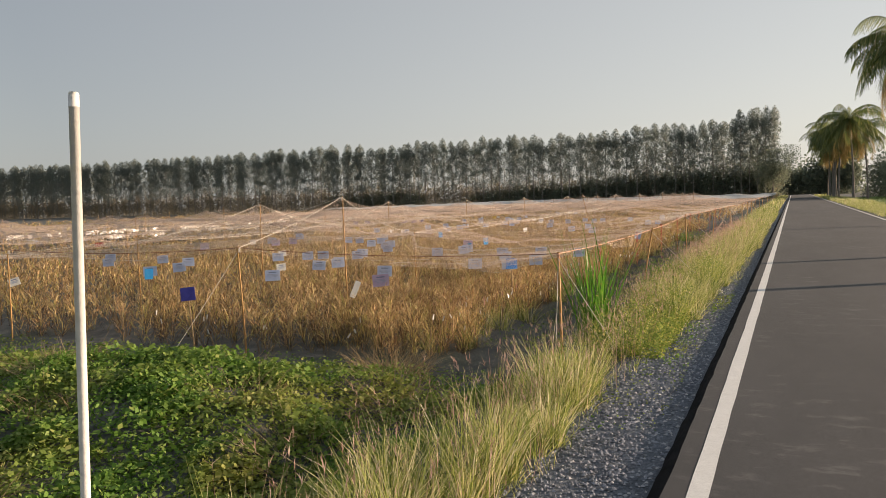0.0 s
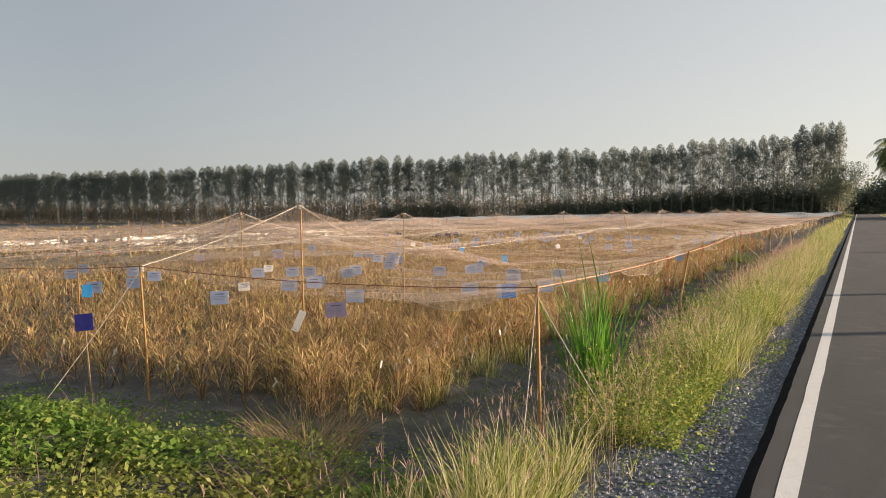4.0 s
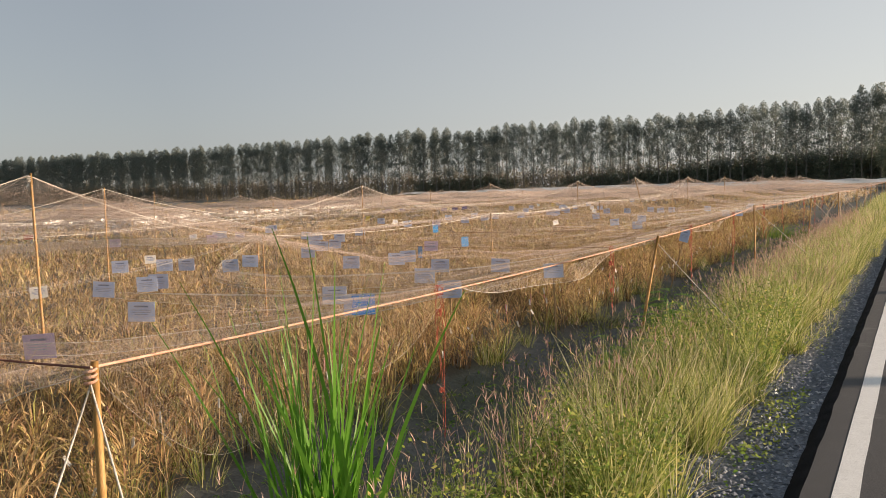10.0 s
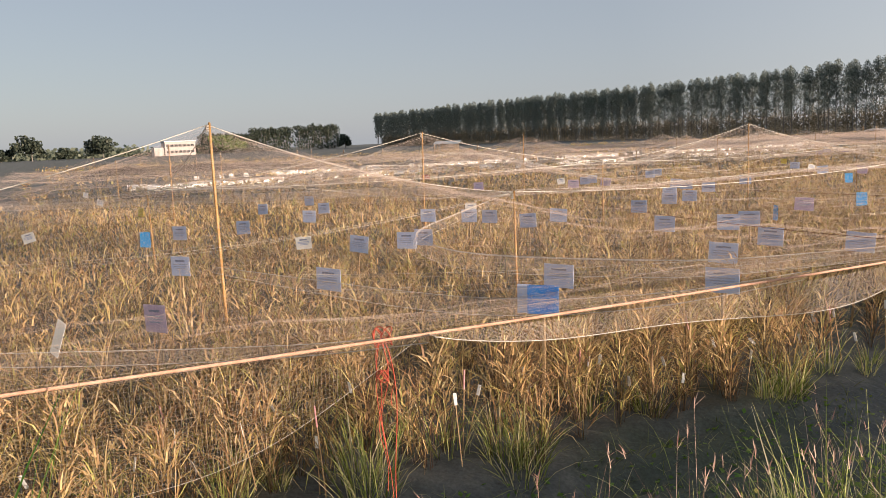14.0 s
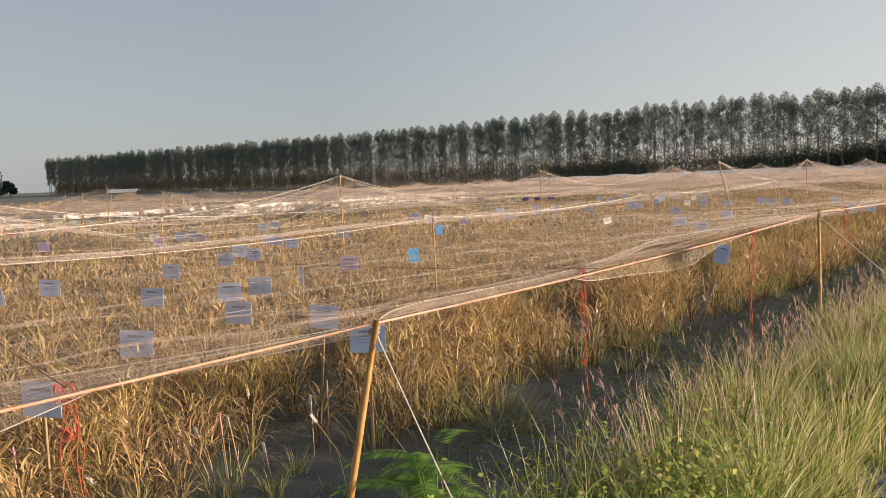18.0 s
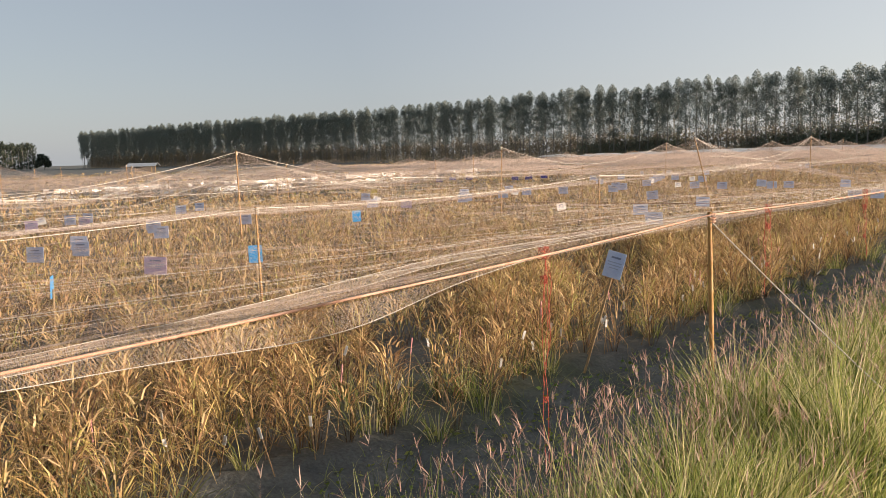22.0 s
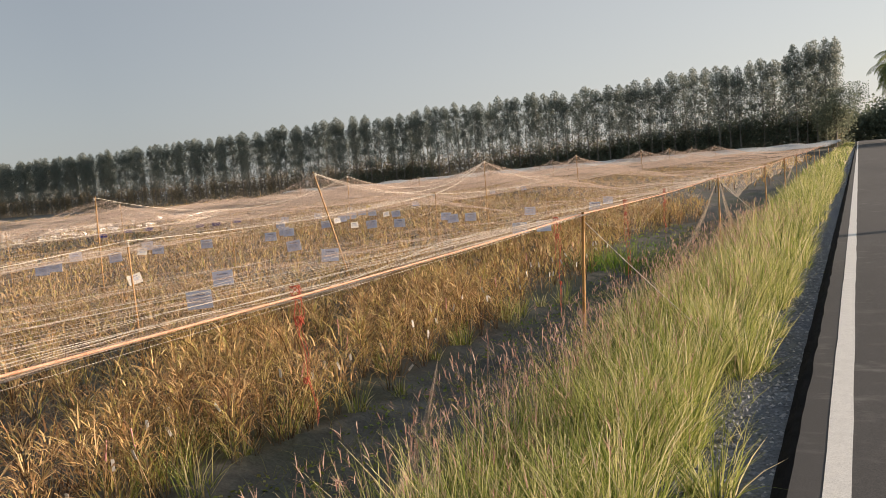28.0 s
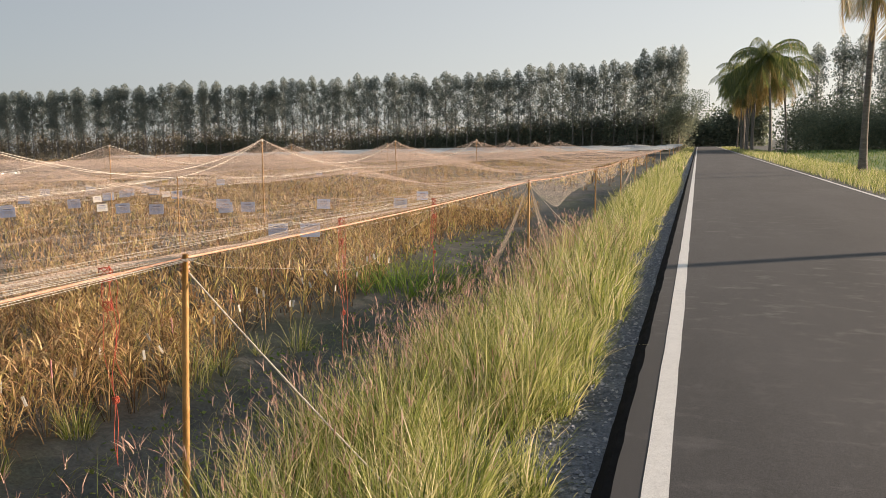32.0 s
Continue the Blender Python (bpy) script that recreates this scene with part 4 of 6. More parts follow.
for a, b in zip(EDGE, EDGE[1:]):
    rope("border_rope", sagging(a, b, 0.03), 0.0055, M_ORANGE, "pale orange border rope stretched between the edge posts", group="border ropes")
for a, b in zip([EDGE[0]] + FRONT_ROW, FRONT_ROW):
    rope("front_cord", sagging(a, b, 0.07), 0.0042, M_BROWN, "dark brown cord along the front edge of the net", group="front cords")
ROPES = [(HIGH[0], FRONT_ROW[0], 0.05), (HIGH[0], LOW[0], 0.12), (HIGH[0], (-11.4, 12.9, 1.1), 0.15),
         (LOW[0], LOW[1], 0.1), (LOW[1], LOW[2], 0.09), (LOW[2], LOW[3], 0.09), (LOW[3], LOW[4], 0.08), (LOW[4], LOW[5], 0.08),
         (LOW[6], LOW[7], 0.1), (LOW[7], LOW[8], 0.1), (LOW[8], LOW[9], 0.1), (LOW[10], LOW[11], 0.1), (LOW[11], LOW[12], 0.1),
         (HIGH[1], LOW[7], 0.1), (HIGH[2], LOW[8], 0.1), (HIGH[2], LOW[7], 0.1), (HIGH[1], LOW[6], 0.1), (HIGH[3], LOW[3], 0.1), (HIGH[4], LOW[4], 0.1), (HIGH[4], LOW[3], 0.1)]
ROPES += [(a, b, 0.5) for a, b in zip(HIGH[3:7], HIGH[4:7])] + [(HIGH[6], HIGH[8], 0.5), (HIGH[8], HIGH[7], 0.5), (HIGH[7], HIGH[9], 0.5)] + [(a, b, 0.55) for a, b in zip(HIGH[10:13], HIGH[11:14])]
for a, b, s in ROPES:
    rope("net_rope", sagging(a, b, s), 0.0045, M_ROPE, "pale rope carrying the net between bamboo posts", group="net ropes")


def guy(name, top, foot, material=M_ROPE):
    foot = (foot[0], foot[1], float(ground_z(foot[0], foot[1])))
    rope(name, sagging(top, foot, 0.02, 8), 0.0038, material, "straight guy rope running from a bamboo post to the ground", group="guy ropes")


guy("guy_rope", (-2.05, 10.33, 0.97), (-1.92, 9.65))
guy("guy_rope", (-2.05, 10.33, 0.97), (-1.24, 10.09))
guy("guy_rope", (-1.98, 16.82, 0.97), (-0.8, 16.46))
guy("guy_rope", (-2.05, 22.87, 1.08), (-0.7, 22.88))
guy("guy_rope", (-1.94, 29.81, 1.06), (-0.83, 29.95))
guy("guy_rope", (-1.92, 37.23, 1.04), (-0.85, 37.4))
guy("guy_rope", (-6.73, 10.17, 1.1), (-7.3, 9.2))

POSTS = np.array([p for p in EDGE + LOW + FRONT_ROW])
PEAKS = np.array(HIGH)


RIDGES = (-7.1, -12.5, -18.0, -23.4, -28.8, -34.2, -39.6)


def net_z(x, y):
    """Height of the net: slack between the carrying ropes, tent-like under each tall post."""
    z = 0.84 + 0.05 * smooth_noise(x, y, 7.0, 51) + 0.035 * smooth_noise(x, y, 2.4, 52)
    for k, rx in enumerate(RIDGES):
        z = np.maximum(z, 1.03 + 0.04 * np.sin(y * 0.9 + k) - 0.13 * np.abs(x - rx + 0.2 * np.sin(y * 0.11 + k)) ** 0.8)
    for px, py, pz in POSTS:
        r = np.hypot(x - px, y - py)
        z = np.maximum(z, pz - 0.02 - 0.36 * r ** 0.55 * 0.33 - 0.05 * r)
    for px, py, pz in PEAKS:
        r = np.hypot(x - px, y - py)
        z = np.maximum(z, pz - 0.36 * r ** 0.82)
    rope_in = np.clip((-2.0 - x) / 1.2, 0, 1)
    z = z * rope_in + (1 - rope_in) * np.maximum(np.interp(y, EDGE_Y, EDGE_Z) - 0.03, z - 0.2)
    return z


def net_sheet(xs, ys, crease=0.02):
    gx, gy = np.meshgrid(xs, ys, indexing="ij")
    z = net_z(gx, gy) + crease * np.clip((-2.2 - gx) / 1.0, 0, 1) * (smooth_noise(gx, gy, 0.55, 53) + 0.8 * smooth_noise(gx * 2.0, gy, 0.9, 54))
    v = np.stack([gx, gy, z], -1).reshape(-1, 3)
    i, j = np.meshgrid(np.arange(len(xs) - 1), np.arange(len(ys) - 1), indexing="ij")
    k = len(ys)
    q = np.stack([i * k + j, (i + 1) * k + j, (i + 1) * k + j + 1, i * k + j + 1], -1).reshape(-1, 4)
    return v, q, v[:, :2]


def threads(xs, ys, step, high):
    """The net's own threads: upright slivers along both ways of the sheet."""
    pieces = []
    for along in (0, 1):
        fix, run = (xs, np.arange(ys[0], ys[-1], step)) if along == 0 else (ys, np.arange(xs[0], xs[-1], step))
        a, b = np.meshgrid(fix, run, indexing="ij")
        a = a + rng.normal(0, (fix[1] - fix[0]) * 0.25, (len(fix), 1)) + 0.3 * (fix[1] - fix[0]) * np.sin(b * 1.3 + a * 7)
        gx, gy = (a, b) if along == 0 else (b, a)
        z = net_z(gx, gy) + 0.02 * np.clip((-2.2 - gx) / 1.0, 0, 1) * (smooth_noise(gx, gy, 0.55, 53) + 0.8 * smooth_noise(gx * 2.0, gy, 0.9, 54))
        hh = high * rng.uniform(0.5, 1.5, (len(fix), 1)) * np.ones_like(z)
        v = np.stack([np.stack([gx, gy, z - hh / 2], -1), np.stack([gx, gy, z + hh / 2], -1)], 2).reshape(-1, 3)
        i, j = np.meshgrid(np.arange(len(fix)), np.arange(len(run) - 1), indexing="ij")
        k = (i * len(run) + j) * 2
        pieces.append((v, np.stack([k, k + 1, k + 3, k + 2], -1).reshape(-1, 4), np.zeros((0, 3), int)))
    return joined(pieces)


net = thing("bird_net", "pale pinkish bird net draped over bamboo posts above the rice", "net")
for name, m, xs, ys in (("sheet", M_NET, np.arange(-13.0, -1.95, 0.18), np.arange(10.16, 38.1, 0.18)),
                        ("far_sheet", M_NET_MID, np.arange(-44.2, -12.9, 0.3), np.arange(10.16, 38.3, 0.3)),
                        ("peak_sheet", M_NET_PEAK, np.concatenate([np.arange(-44.2, -20, 0.4), np.arange(-20, -1.9, 0.25)]), np.arange(38.0, 92, 0.32))):
    v, q, uv = net_sheet(xs, ys)
    part(name, mesh_of(name, v, q, None, m, True, uv), net)
for xa, xb, ya, yb, pitch, step, high in ((-7.2, -2.0, 10.2, 38.0, 0.03, 0.25, 0.00038), (-12.2, -7.2, 16.5, 38.0, 0.06, 0.25, 0.0005), (-44.0, -12.2, 10.2, 38.0, 0.15, 0.45, 0.001),
                                          (-13.0, -1.95, 38.0, 60.0, 0.07, 0.3, 0.0011), (-44.0, -13.0, 38.0, 60.0, 0.16, 0.5, 0.0028), (-44.0, -1.95, 60.0, 92.0, 0.2, 0.6, 0.0036)):
    part("threads", mesh_of("threads", *threads(np.arange(xa, xb, pitch), np.arange(ya, yb, pitch), step, high), M_THREAD), net)


def hanging(a, b, depth, wave=0.5, n=40, rows=6, seed=0, skew=0.0):
    """A strip of net that hangs below a rope from a to b."""
    s, w = np.linspace(0, 1, n), np.linspace(0, 1, rows)
    p = sagging(a, b, 0.03, n)
    d = depth * (np.sin(np.pi * np.clip(s + skew * (s - s * s), 0, 1)) ** 0.8) * (1 + wave * 0.3 * np.sin(9 * s + seed))
    v = p[:, None, :] + np.zeros((1, rows, 3))
    v[:, :, 2] -= d[:, None] * w[None]
    v[:, :, 0] += 0.04 * np.sin(11 * s + seed)[:, None] * w[None] - 0.12 * w[None] * d[:, None]
    run = s * np.linalg.norm(np.array(b) - np.array(a))
    uv = np.stack([np.repeat(run, rows), np.tile(w, n) * np.repeat(d, rows)], -1)
    i, j = np.meshgrid(np.arange(n - 1), np.arange(rows - 1), indexing="ij")
    q = np.stack([i * rows + j, i * rows + j + 1, (i + 1) * rows + j + 1, (i + 1) * rows + j], -1).reshape(-1, 4)
    return v.reshape(-1, 3), q, uv


KNOT = (-2.0, 12.75, 1.0)
HANGS = [(EDGE[0], KNOT, 0.46, M_NET_SKIRT, 0.5), (KNOT, (-2.0, 15.7, 1.0), 0.13, M_NET_HEM, -0.2), ((-2.02, 18.3, 1.03), (-2.04, 20.95, 1.07), 0.09, M_NET_HEM, 0.3), (EDGE[3], (-1.93, 33.6, 1.1), 0.26, M_NET_SKIRT, 0.0),
         ((-1.93, 33.6, 1.1), EDGE[4], 0.16, M_NET_SKIRT, 0.0), (EDGE[4], EDGE[5], 0.42, M_NET_HEM, 0.2), (EDGE[5], EDGE[6], 0.4, M_NET_HEM, 0.0), (EDGE[6], EDGE[7], 0.4, M_NET_HEM, 0.0), (EDGE[7], EDGE[8], 0.35, M_NET_HEM, 0.0),
         (EDGE[0], (-3.5, 10.27, 0.97), 0.15, M_NET_HEM, 0.0), ((-3.5, 10.27, 0.97), FRONT_ROW[0], 0.05, M_NET_MID, 0.0), (FRONT_ROW[0], FRONT_ROW[1], 0.14, M_NET_MID, 0.0), (FRONT_ROW[1], FRONT_ROW[2], 0.2, M_NET_MID, 0.0), (FRONT_ROW[2], FRONT_ROW[3], 0.25, M_NET_MID, 0.0)]
for k, (a, b, d, m, skew) in enumerate(HANGS):
    v, q, uv = hanging(a, b, d, seed=k, skew=skew)
    part("hanging_edge", mesh_of("hanging_edge", v, q, None, m, True, uv), net)
    part("hem", mesh_of("hem", *tube(v.reshape(40, 6, 3)[:, -1], 0.0007 if m is M_NET_SKIRT else 0.0017, 4), M_ROPE, True), net, "pale hem cord of the net")


def strip(points, depth, material, strands=3):
    """A loose fold of net along a slack line, with its hem cords."""
    p = np.array(points, float)
    at = np.concatenate([[0], np.cumsum(np.linalg.norm(np.diff(p, axis=0), axis=1))])
    s = np.linspace(0, at[-1], 48)
    line = np.stack([np.interp(s, at, p[:, k]) for k in range(3)], -1)
    for _ in range(6):
        line[1:-1] = 0.25 * line[:-2] + 0.5 * line[1:-1] + 0.25 * line[2:]
    w = np.linspace(0, 1, 4)
    v = line[:, None, :] + np.stack([-0.6 * w, 0.0 * w, -0.8 * w], -1)[None] * depth * (0.4 + 0.6 * np.sin(np.pi * s / at[-1]))[:, None, None]
    uv = np.stack([np.repeat(s, 4), np.tile(w * depth, 48)], -1)
    i, j = np.meshgrid(np.arange(47), np.arange(3), indexing="ij")
    q = np.stack([i * 4 + j, i * 4 + j + 1, (i + 1) * 4 + j + 1, (i + 1) * 4 + j], -1).reshape(-1, 4)
    if depth > 0.03:
        part("loose_fold", mesh_of("loose_fold", v.reshape(-1, 3), q, None, material, True, uv), net)
    for k in range(strands):
        o = np.array([-0.05 * k, 0.03 * k, -0.012 * k]) * (1 + 0.4 * random.random())
        part("fold_line", mesh_of("fold_line", *tube(line + o * np.sin(np.pi * s / at[-1])[:, None] + (v[:, -1] - line) * (k == strands - 1), 0.0017, 4), M_ROPE, True), net)


strip([(-12.4, 10.3, 1.0), (-12.1, 11.05, 0.96), (-11.9, 13.25, 0.95), (-11.0, 15.6, 0.95), (-10.2, 16.6, 0.96), (-8.2, 16.6, 0.98), LOW[0]], 0.14, M_NET_DOUBLE, 2)
strip([(-4.4, 10.5, 0.9), (-3.5, 11.3, 0.82), (-2.95, 12.1, 0.84), (-2.4, 12.5, 0.92), KNOT], 0.1, M_NET_HEM, 2)
strip([LOW[0], (-5.94, 14.4, 0.84), (-4.9, 14.3, 0.8), (-4.3, 14.6, 0.8), (-3.2, 15.2, 0.84), (-2.6, 16.0, 0.92), EDGE[1]], 0.16, M_NET_HEM, 4)
strip([(-5.0, 12.6, 0.86), (-3.9, 13.3, 0.8), (-3.4, 13.6, 0.79), (-2.95, 13.9, 0.81), (-2.4, 14.2, 0.9), (-2.05, 14.6, 1.0)], 0.14, M_NET_HEM, 4)
strip([EDGE[1], (-2.4, 17.3, 0.97), (-2.46, 17.9, 0.96), (-2.48, 18.8, 0.95), (-2.66, 19.8, 0.95), (-3.1, 21.5, 0.95), (-2.8, 22.3, 1.0)], 0.09, M_NET_DOUBLE, 2)
for a, b in (((-7.0, 16.5, 1.02), (-2.03, 15.6, 1.02)), ((-7.1, 18.3, 1.0), (-2.03, 18.65, 1.04)), ((-10.3, 25.8, 1.0), (-2.04, 24.2, 1.12))):
    rope("cross_cord", sagging(a, b, 0.06), 0.0016, M_BROWN, "dark brown cord tied across under the net", group="cross cords")


def folds(a, b, n, width, sag, r=0.0055):
    """Gathered folds of net: strands that fan out from a towards b."""
    a, b = np.array(a, float), np.array(b, float)
    side = np.cross(b - a, (0, 0, 1))
    side /= np.linalg.norm(side)
    for k in range(n):
        o = width * (k / max(n - 1, 1) - 0.5)
        end = b + side * o + np.array((0, 0, random.uniform(-0.06, 0.06)))
        part("gathered_fold", mesh_of("gathered_fold", *tube(sagging(a + side * o * 0.08, end, sag + random.uniform(-0.03, 0.03), 18), np.linspace(r, 0.0007, 18) * random.uniform(0.6, 1.2), 4), M_ROPE, True), net)


folds(EDGE[3], (-3.35, 23.2, 1.0), 12, 1.9, 0.03, 0.0012)
folds(EDGE[3], (-6.2, 23.0, 0.96), 4, 2.6, 0.05, 0.0009)
folds(EDGE[2], (-3.3, 16.9, 0.98), 8, 1.6, 0.03, 0.001)
folds(EDGE[2], (-6.0, 17.8, 0.92), 3, 2.2, 0.06, 0.0009)
folds(LOW[0], (-6.6, 11.2, 0.8), 4, 0.5, 0.12, 0.0012)
folds(EDGE[1], (-4.6, 13.0, 0.78), 4, 0.4, 0.08, 0.0012)
folds(EDGE[4], (-3.3, 31.0, 1.0), 11, 1.8, 0.03, 0.0014)
folds(LOW[3], (-8.6, 23.0, 0.95), 9, 2.6, 0.07, 0.0013)
folds(LOW[4], (-8.8, 31.0, 0.95), 9, 2.6, 0.07, 0.0015)
folds(EDGE[5], (-4.2, 37.6, 0.95), 8, 2.0, 0.06, 0.0016)


def gather_line(x, ya, yb, lift):
    """A pale gathered fold that runs along the net, rising to the ridges and sinking between."""
    y = np.arange(ya, yb, 0.5)
    xx = x + 0.18 * np.sin(y * 0.21 + x * 3) + 0.06 * np.sin(y * 0.9 + x * 7)
    z = net_z(xx, y) + lift + 0.02 * np.sin(y * 0.6 + x * 5)
    part("gathered_fold", mesh_of("gathered_fold", *tube(np.stack([xx, y, z], -1), random.uniform(0.0009, 0.0018), 4), M_ROPE, True), net)


for k in range(34):
    ya = random.uniform(10.6, 27)
    gather_line(-7.6 - 7.5 * (k / 33) ** 0.9 + random.uniform(-0.2, 0.2), ya, min(ya + random.uniform(8, 20), 38), random.uniform(0.0, 0.05))
for k in range(9):
    ya = random.uniform(20, 28)
    gather_line(random.uniform(-5.4, -2.6), ya, ya + random.uniform(5, 10), random.uniform(0.0, 0.03))


def drape(top, foot_a, foot_b, n=16):
    """A loose end of net that falls from a post to the ground in two tails."""
    s, w = np.linspace(0, 1, n), np.linspace(0, 1, 9)
    top, fa, fb = (np.array(p, float) for p in (top, foot_a, foot_b))
    foot = fa[None] * (1 - w[:, None]) + fb[None] * w[:, None]
    v = top[None, None] * (1 - s[:, None, None]) + foot[None] * s[:, None, None]
    v[..., 2] -= (0.18 * np.sin(np.pi * s))[:, None] * (0.4 + 0.6 * np.abs(np.cos(np.pi * w)))[None]
    v[..., 0] += 0.05 * np.sin(14 * w)[None] * s[:, None]
    uv = np.stack([np.repeat(s, 9) * 1.3, np.tile(w, n) * 0.8], -1)
    i, j = np.meshgrid(np.arange(n - 1), np.arange(8), indexing="ij")
    q = np.stack([i * 9 + j, i * 9 + j + 1, (i + 1) * 9 + j + 1, (i + 1) * 9 + j], -1).reshape(-1, 4)
    return v.reshape(-1, 3), q, uv


M_NET_HEAVY = netting("bunched_netting", (0.5, 0.42, 0.34), 0.006, 0.13)
for k, (t, fa, fb) in enumerate([(EDGE[4], (-3.0, 38.9, -0.45), (-2.85, 38.2, -0.45)), (EDGE[4], (-2.0, 39.3, -0.25), (-1.95, 39.9, -0.2)), 
                                 (EDGE[7], (-2.6, 55.4, -0.45), (-2.5, 54.8, -0.45)), ((-2.28, 27.66, 0.4), (-2.48, 27.2, -0.44), (-2.42, 27.32, -0.42))]):
    v, q, uv = drape(t, fa, fb)
    part("loose_end", mesh_of("loose_end", v, q, None, M_NET_HEAVY, True, uv), net, "loose bunched end of net fallen to the ground")

# a second netted field, farther along the road
far_net = thing("far_bird_net", "whitish net sheet covering the distant field", "net")
xs, ys = np.arange(-60, -2.2, 0.9), np.arange(96, 178, 0.9)
gx2, gy2 = np.meshgrid(xs, ys, indexing="ij")
z2 = 0.72 + 0.35 * np.abs(np.sin(gx2 * 0.45)) * np.abs(np.sin(gy2 * 0.3)) + 0.12 * smooth_noise(gx2, gy2, 5, 61)
i, j = np.meshgrid(np.arange(len(xs) - 1), np.arange(len(ys) - 1), indexing="ij")
kk = len(ys)
q = np.stack([i * kk + j, (i + 1) * kk + j, (i + 1) * kk + j + 1, i * kk + j + 1], -1).reshape(-1, 4)
M_NET_FAR2 = netting("white_netting", (0.78, 0.8, 0.8), 0.02, 0.32)
v = np.stack([gx2, gy2, z2], -1).reshape(-1, 3)
part("sheet", mesh_of("sheet", v, q, None, M_NET_FAR2, True, v[:, :2]), far_net)
for k in range(7):
    bamboo_post(-2.1, 98 + 11 * k, 1.0, 0.025, label="far bamboo post at the edge of the netted field")


def red_string(x, y, top, low, wind=0.03):
    """Loose plastic string: a few strands fall from a tangle on the rope, some short, some to the ground."""
    ob = thing("red_string", "tangled red plastic string hanging from the border rope", "string", "red strings", pose(x, y, top))
    s = np.linspace(0, 1, 40)
    for k in range(5):
        ph, f = random.uniform(0, 6), random.uniform(0.8, 1.3)
        off = random.uniform(-1, 1) * wind * np.sin(np.pi * s ** 0.6) * (1 - 0.5 * s) + 0.007 * np.sin(11 * f * s + ph) + 0.006 * np.sin(4.3 * f * s + 2 * ph) + 0.7 * wind * s * math.sin(ph)
        drop = (low - top) * (1.0, 0.93, 0.6, 0.4, 0.25)[k] * random.uniform(0.9, 1.0)
        pts = np.stack([0.6 * off, off + 0.4 * wind * s, drop * s], -1)
        part("strand", mesh_of("strand", *tube(pts, 0.0015 if k else 0.0019, 4), M_RED, True), ob)
    tt = np.linspace(0, 14, 80)
    for z, wide in ((0.01, 0.03), (-0.12, 0.02), (0.62 * (low - top), 0.014)):
        ph = random.uniform(0, 6)
        part("tangle", mesh_of("tangle", *tube(np.stack([0.5 * wide * np.sin(tt * 2.7 + ph), wide * np.sin(tt * 1.3 + ph), z + wide * np.cos(tt * 1.9 + ph)], -1), 0.0017, 4), M_RED, True), ob)


for x, y, low in ((-2.05, 12.6, 0.05), (-2.05, 15.6, 0.4), (-2.05, 18.5, 0.2), (-2.05, 21.08, -0.1), (-2.05, 23.76, 0.45), (-2.05, 26.0, 0.45), (-2.05, 29.45, 0.25), (-2.05, 31.65, 0.1), (-2.05, 33.6, 0.35)):
    red_string(x, y, float(np.interp(y, EDGE_Y, EDGE_Z)) - 0.03, low)

# ---- signs and tags among the rice ----


def sign_base(panel_mat, wide=0.27, high=0.2, bars=True, label="", stake=M_STAKE, second=None):
    """A plot sign: a thin panel nailed to a stake, with lines of writing as bars."""
    ob = thing("plot_sign", label, "sign", "plot signs")
    bm = box(0.022, 0.016, 1.05, (0, 0.012, 0.325), 0.003)
    part("stake", done(bm, "stake", stake), ob)
    me = done(box(wide, 0.004, high, (0, 0, 0.87), 0.0015), "panel", panel_mat)
    panel = part("panel", me, ob)
    if second:
        part("back_panel", done(box(wide * 0.45, 0.004, high, (-wide * 0.62, 0.015, 0.87), 0.0015), "back_panel", second), ob, "pale folded edge of the panel")
    if bars:
        for k, (w, h, z) in enumerate(((0.5, 0.017, 0.055), (0.75, 0.009, 0.018), (0.7, 0.009, -0.004), (0.5, 0.009, -0.026))):
            part("writing", done(box(wide * w, 0.001, h, (0.0, -0.0032, 0.87 + z * high / 0.2)), "writing", M_FADED if k else M_INK), panel)
    return ob


kinds = {
    "P": sign_base(M_PALE, label="skylight-tinted white laminated plot sign on a wooden stake in the rice"),
    "B": sign_base(M_BLUE, 0.22, 0.2, False, "bright blue plot board on a wooden stake in the rice", second=M_PALE),
    "L": sign_base(M_LILAC, label="lilac paper plot sign on a wooden stake in the rice"),
    "W": sign_base(M_WHITE, 0.2, 0.15, True, "small white plot sign on a leaning stake in the rice"),
    "S": sign_base(M_WHITE, 0.09, 0.27, False, "tall narrow white card on a leaning stake in the rice"),
    "Y": sign_base(M_YELLOW, 0.18, 0.18, False, "small yellow plot board on a stake in the rice"),
    "R": sign_base(M_REDP, 0.3, 0.15, False, "red plot board on a stake in the rice"),
    "T": sign_base(M_PALE, 0.17, 0.24, True, "skylight-tinted white upright plot sign leaning over the rice's edge"),
    "C": sign_base(M_CYAN, 0.16, 0.21, False, "small bright sky-blue plot board turned aside on a stake"),
    "D": sign_base(M_NAVY, 0.3, 0.16, False, "small dark board far off in the netted rice"),
    "N": sign_base(M_NAVY, 0.21, 0.2, False, "dark navy board on a stake at the field's front"),
}
used = set()


def put_sign(kind, x, y, turn=None, tilt=None):
    turn = random.uniform(24, 37) if turn is None else turn
    tilt = random.gauss(0, 2.5) if tilt is None else tilt
    m = pose(x, y, FIELD + (0.12 if kind == "T" else 0.08 if kind == "B" else 0), random.gauss(-2, 2), tilt, turn)
    if kind not in used:
        used.add(kind)
        kinds[kind].matrix_basis = m
    else:
        copy_thing(kinds[kind], m)


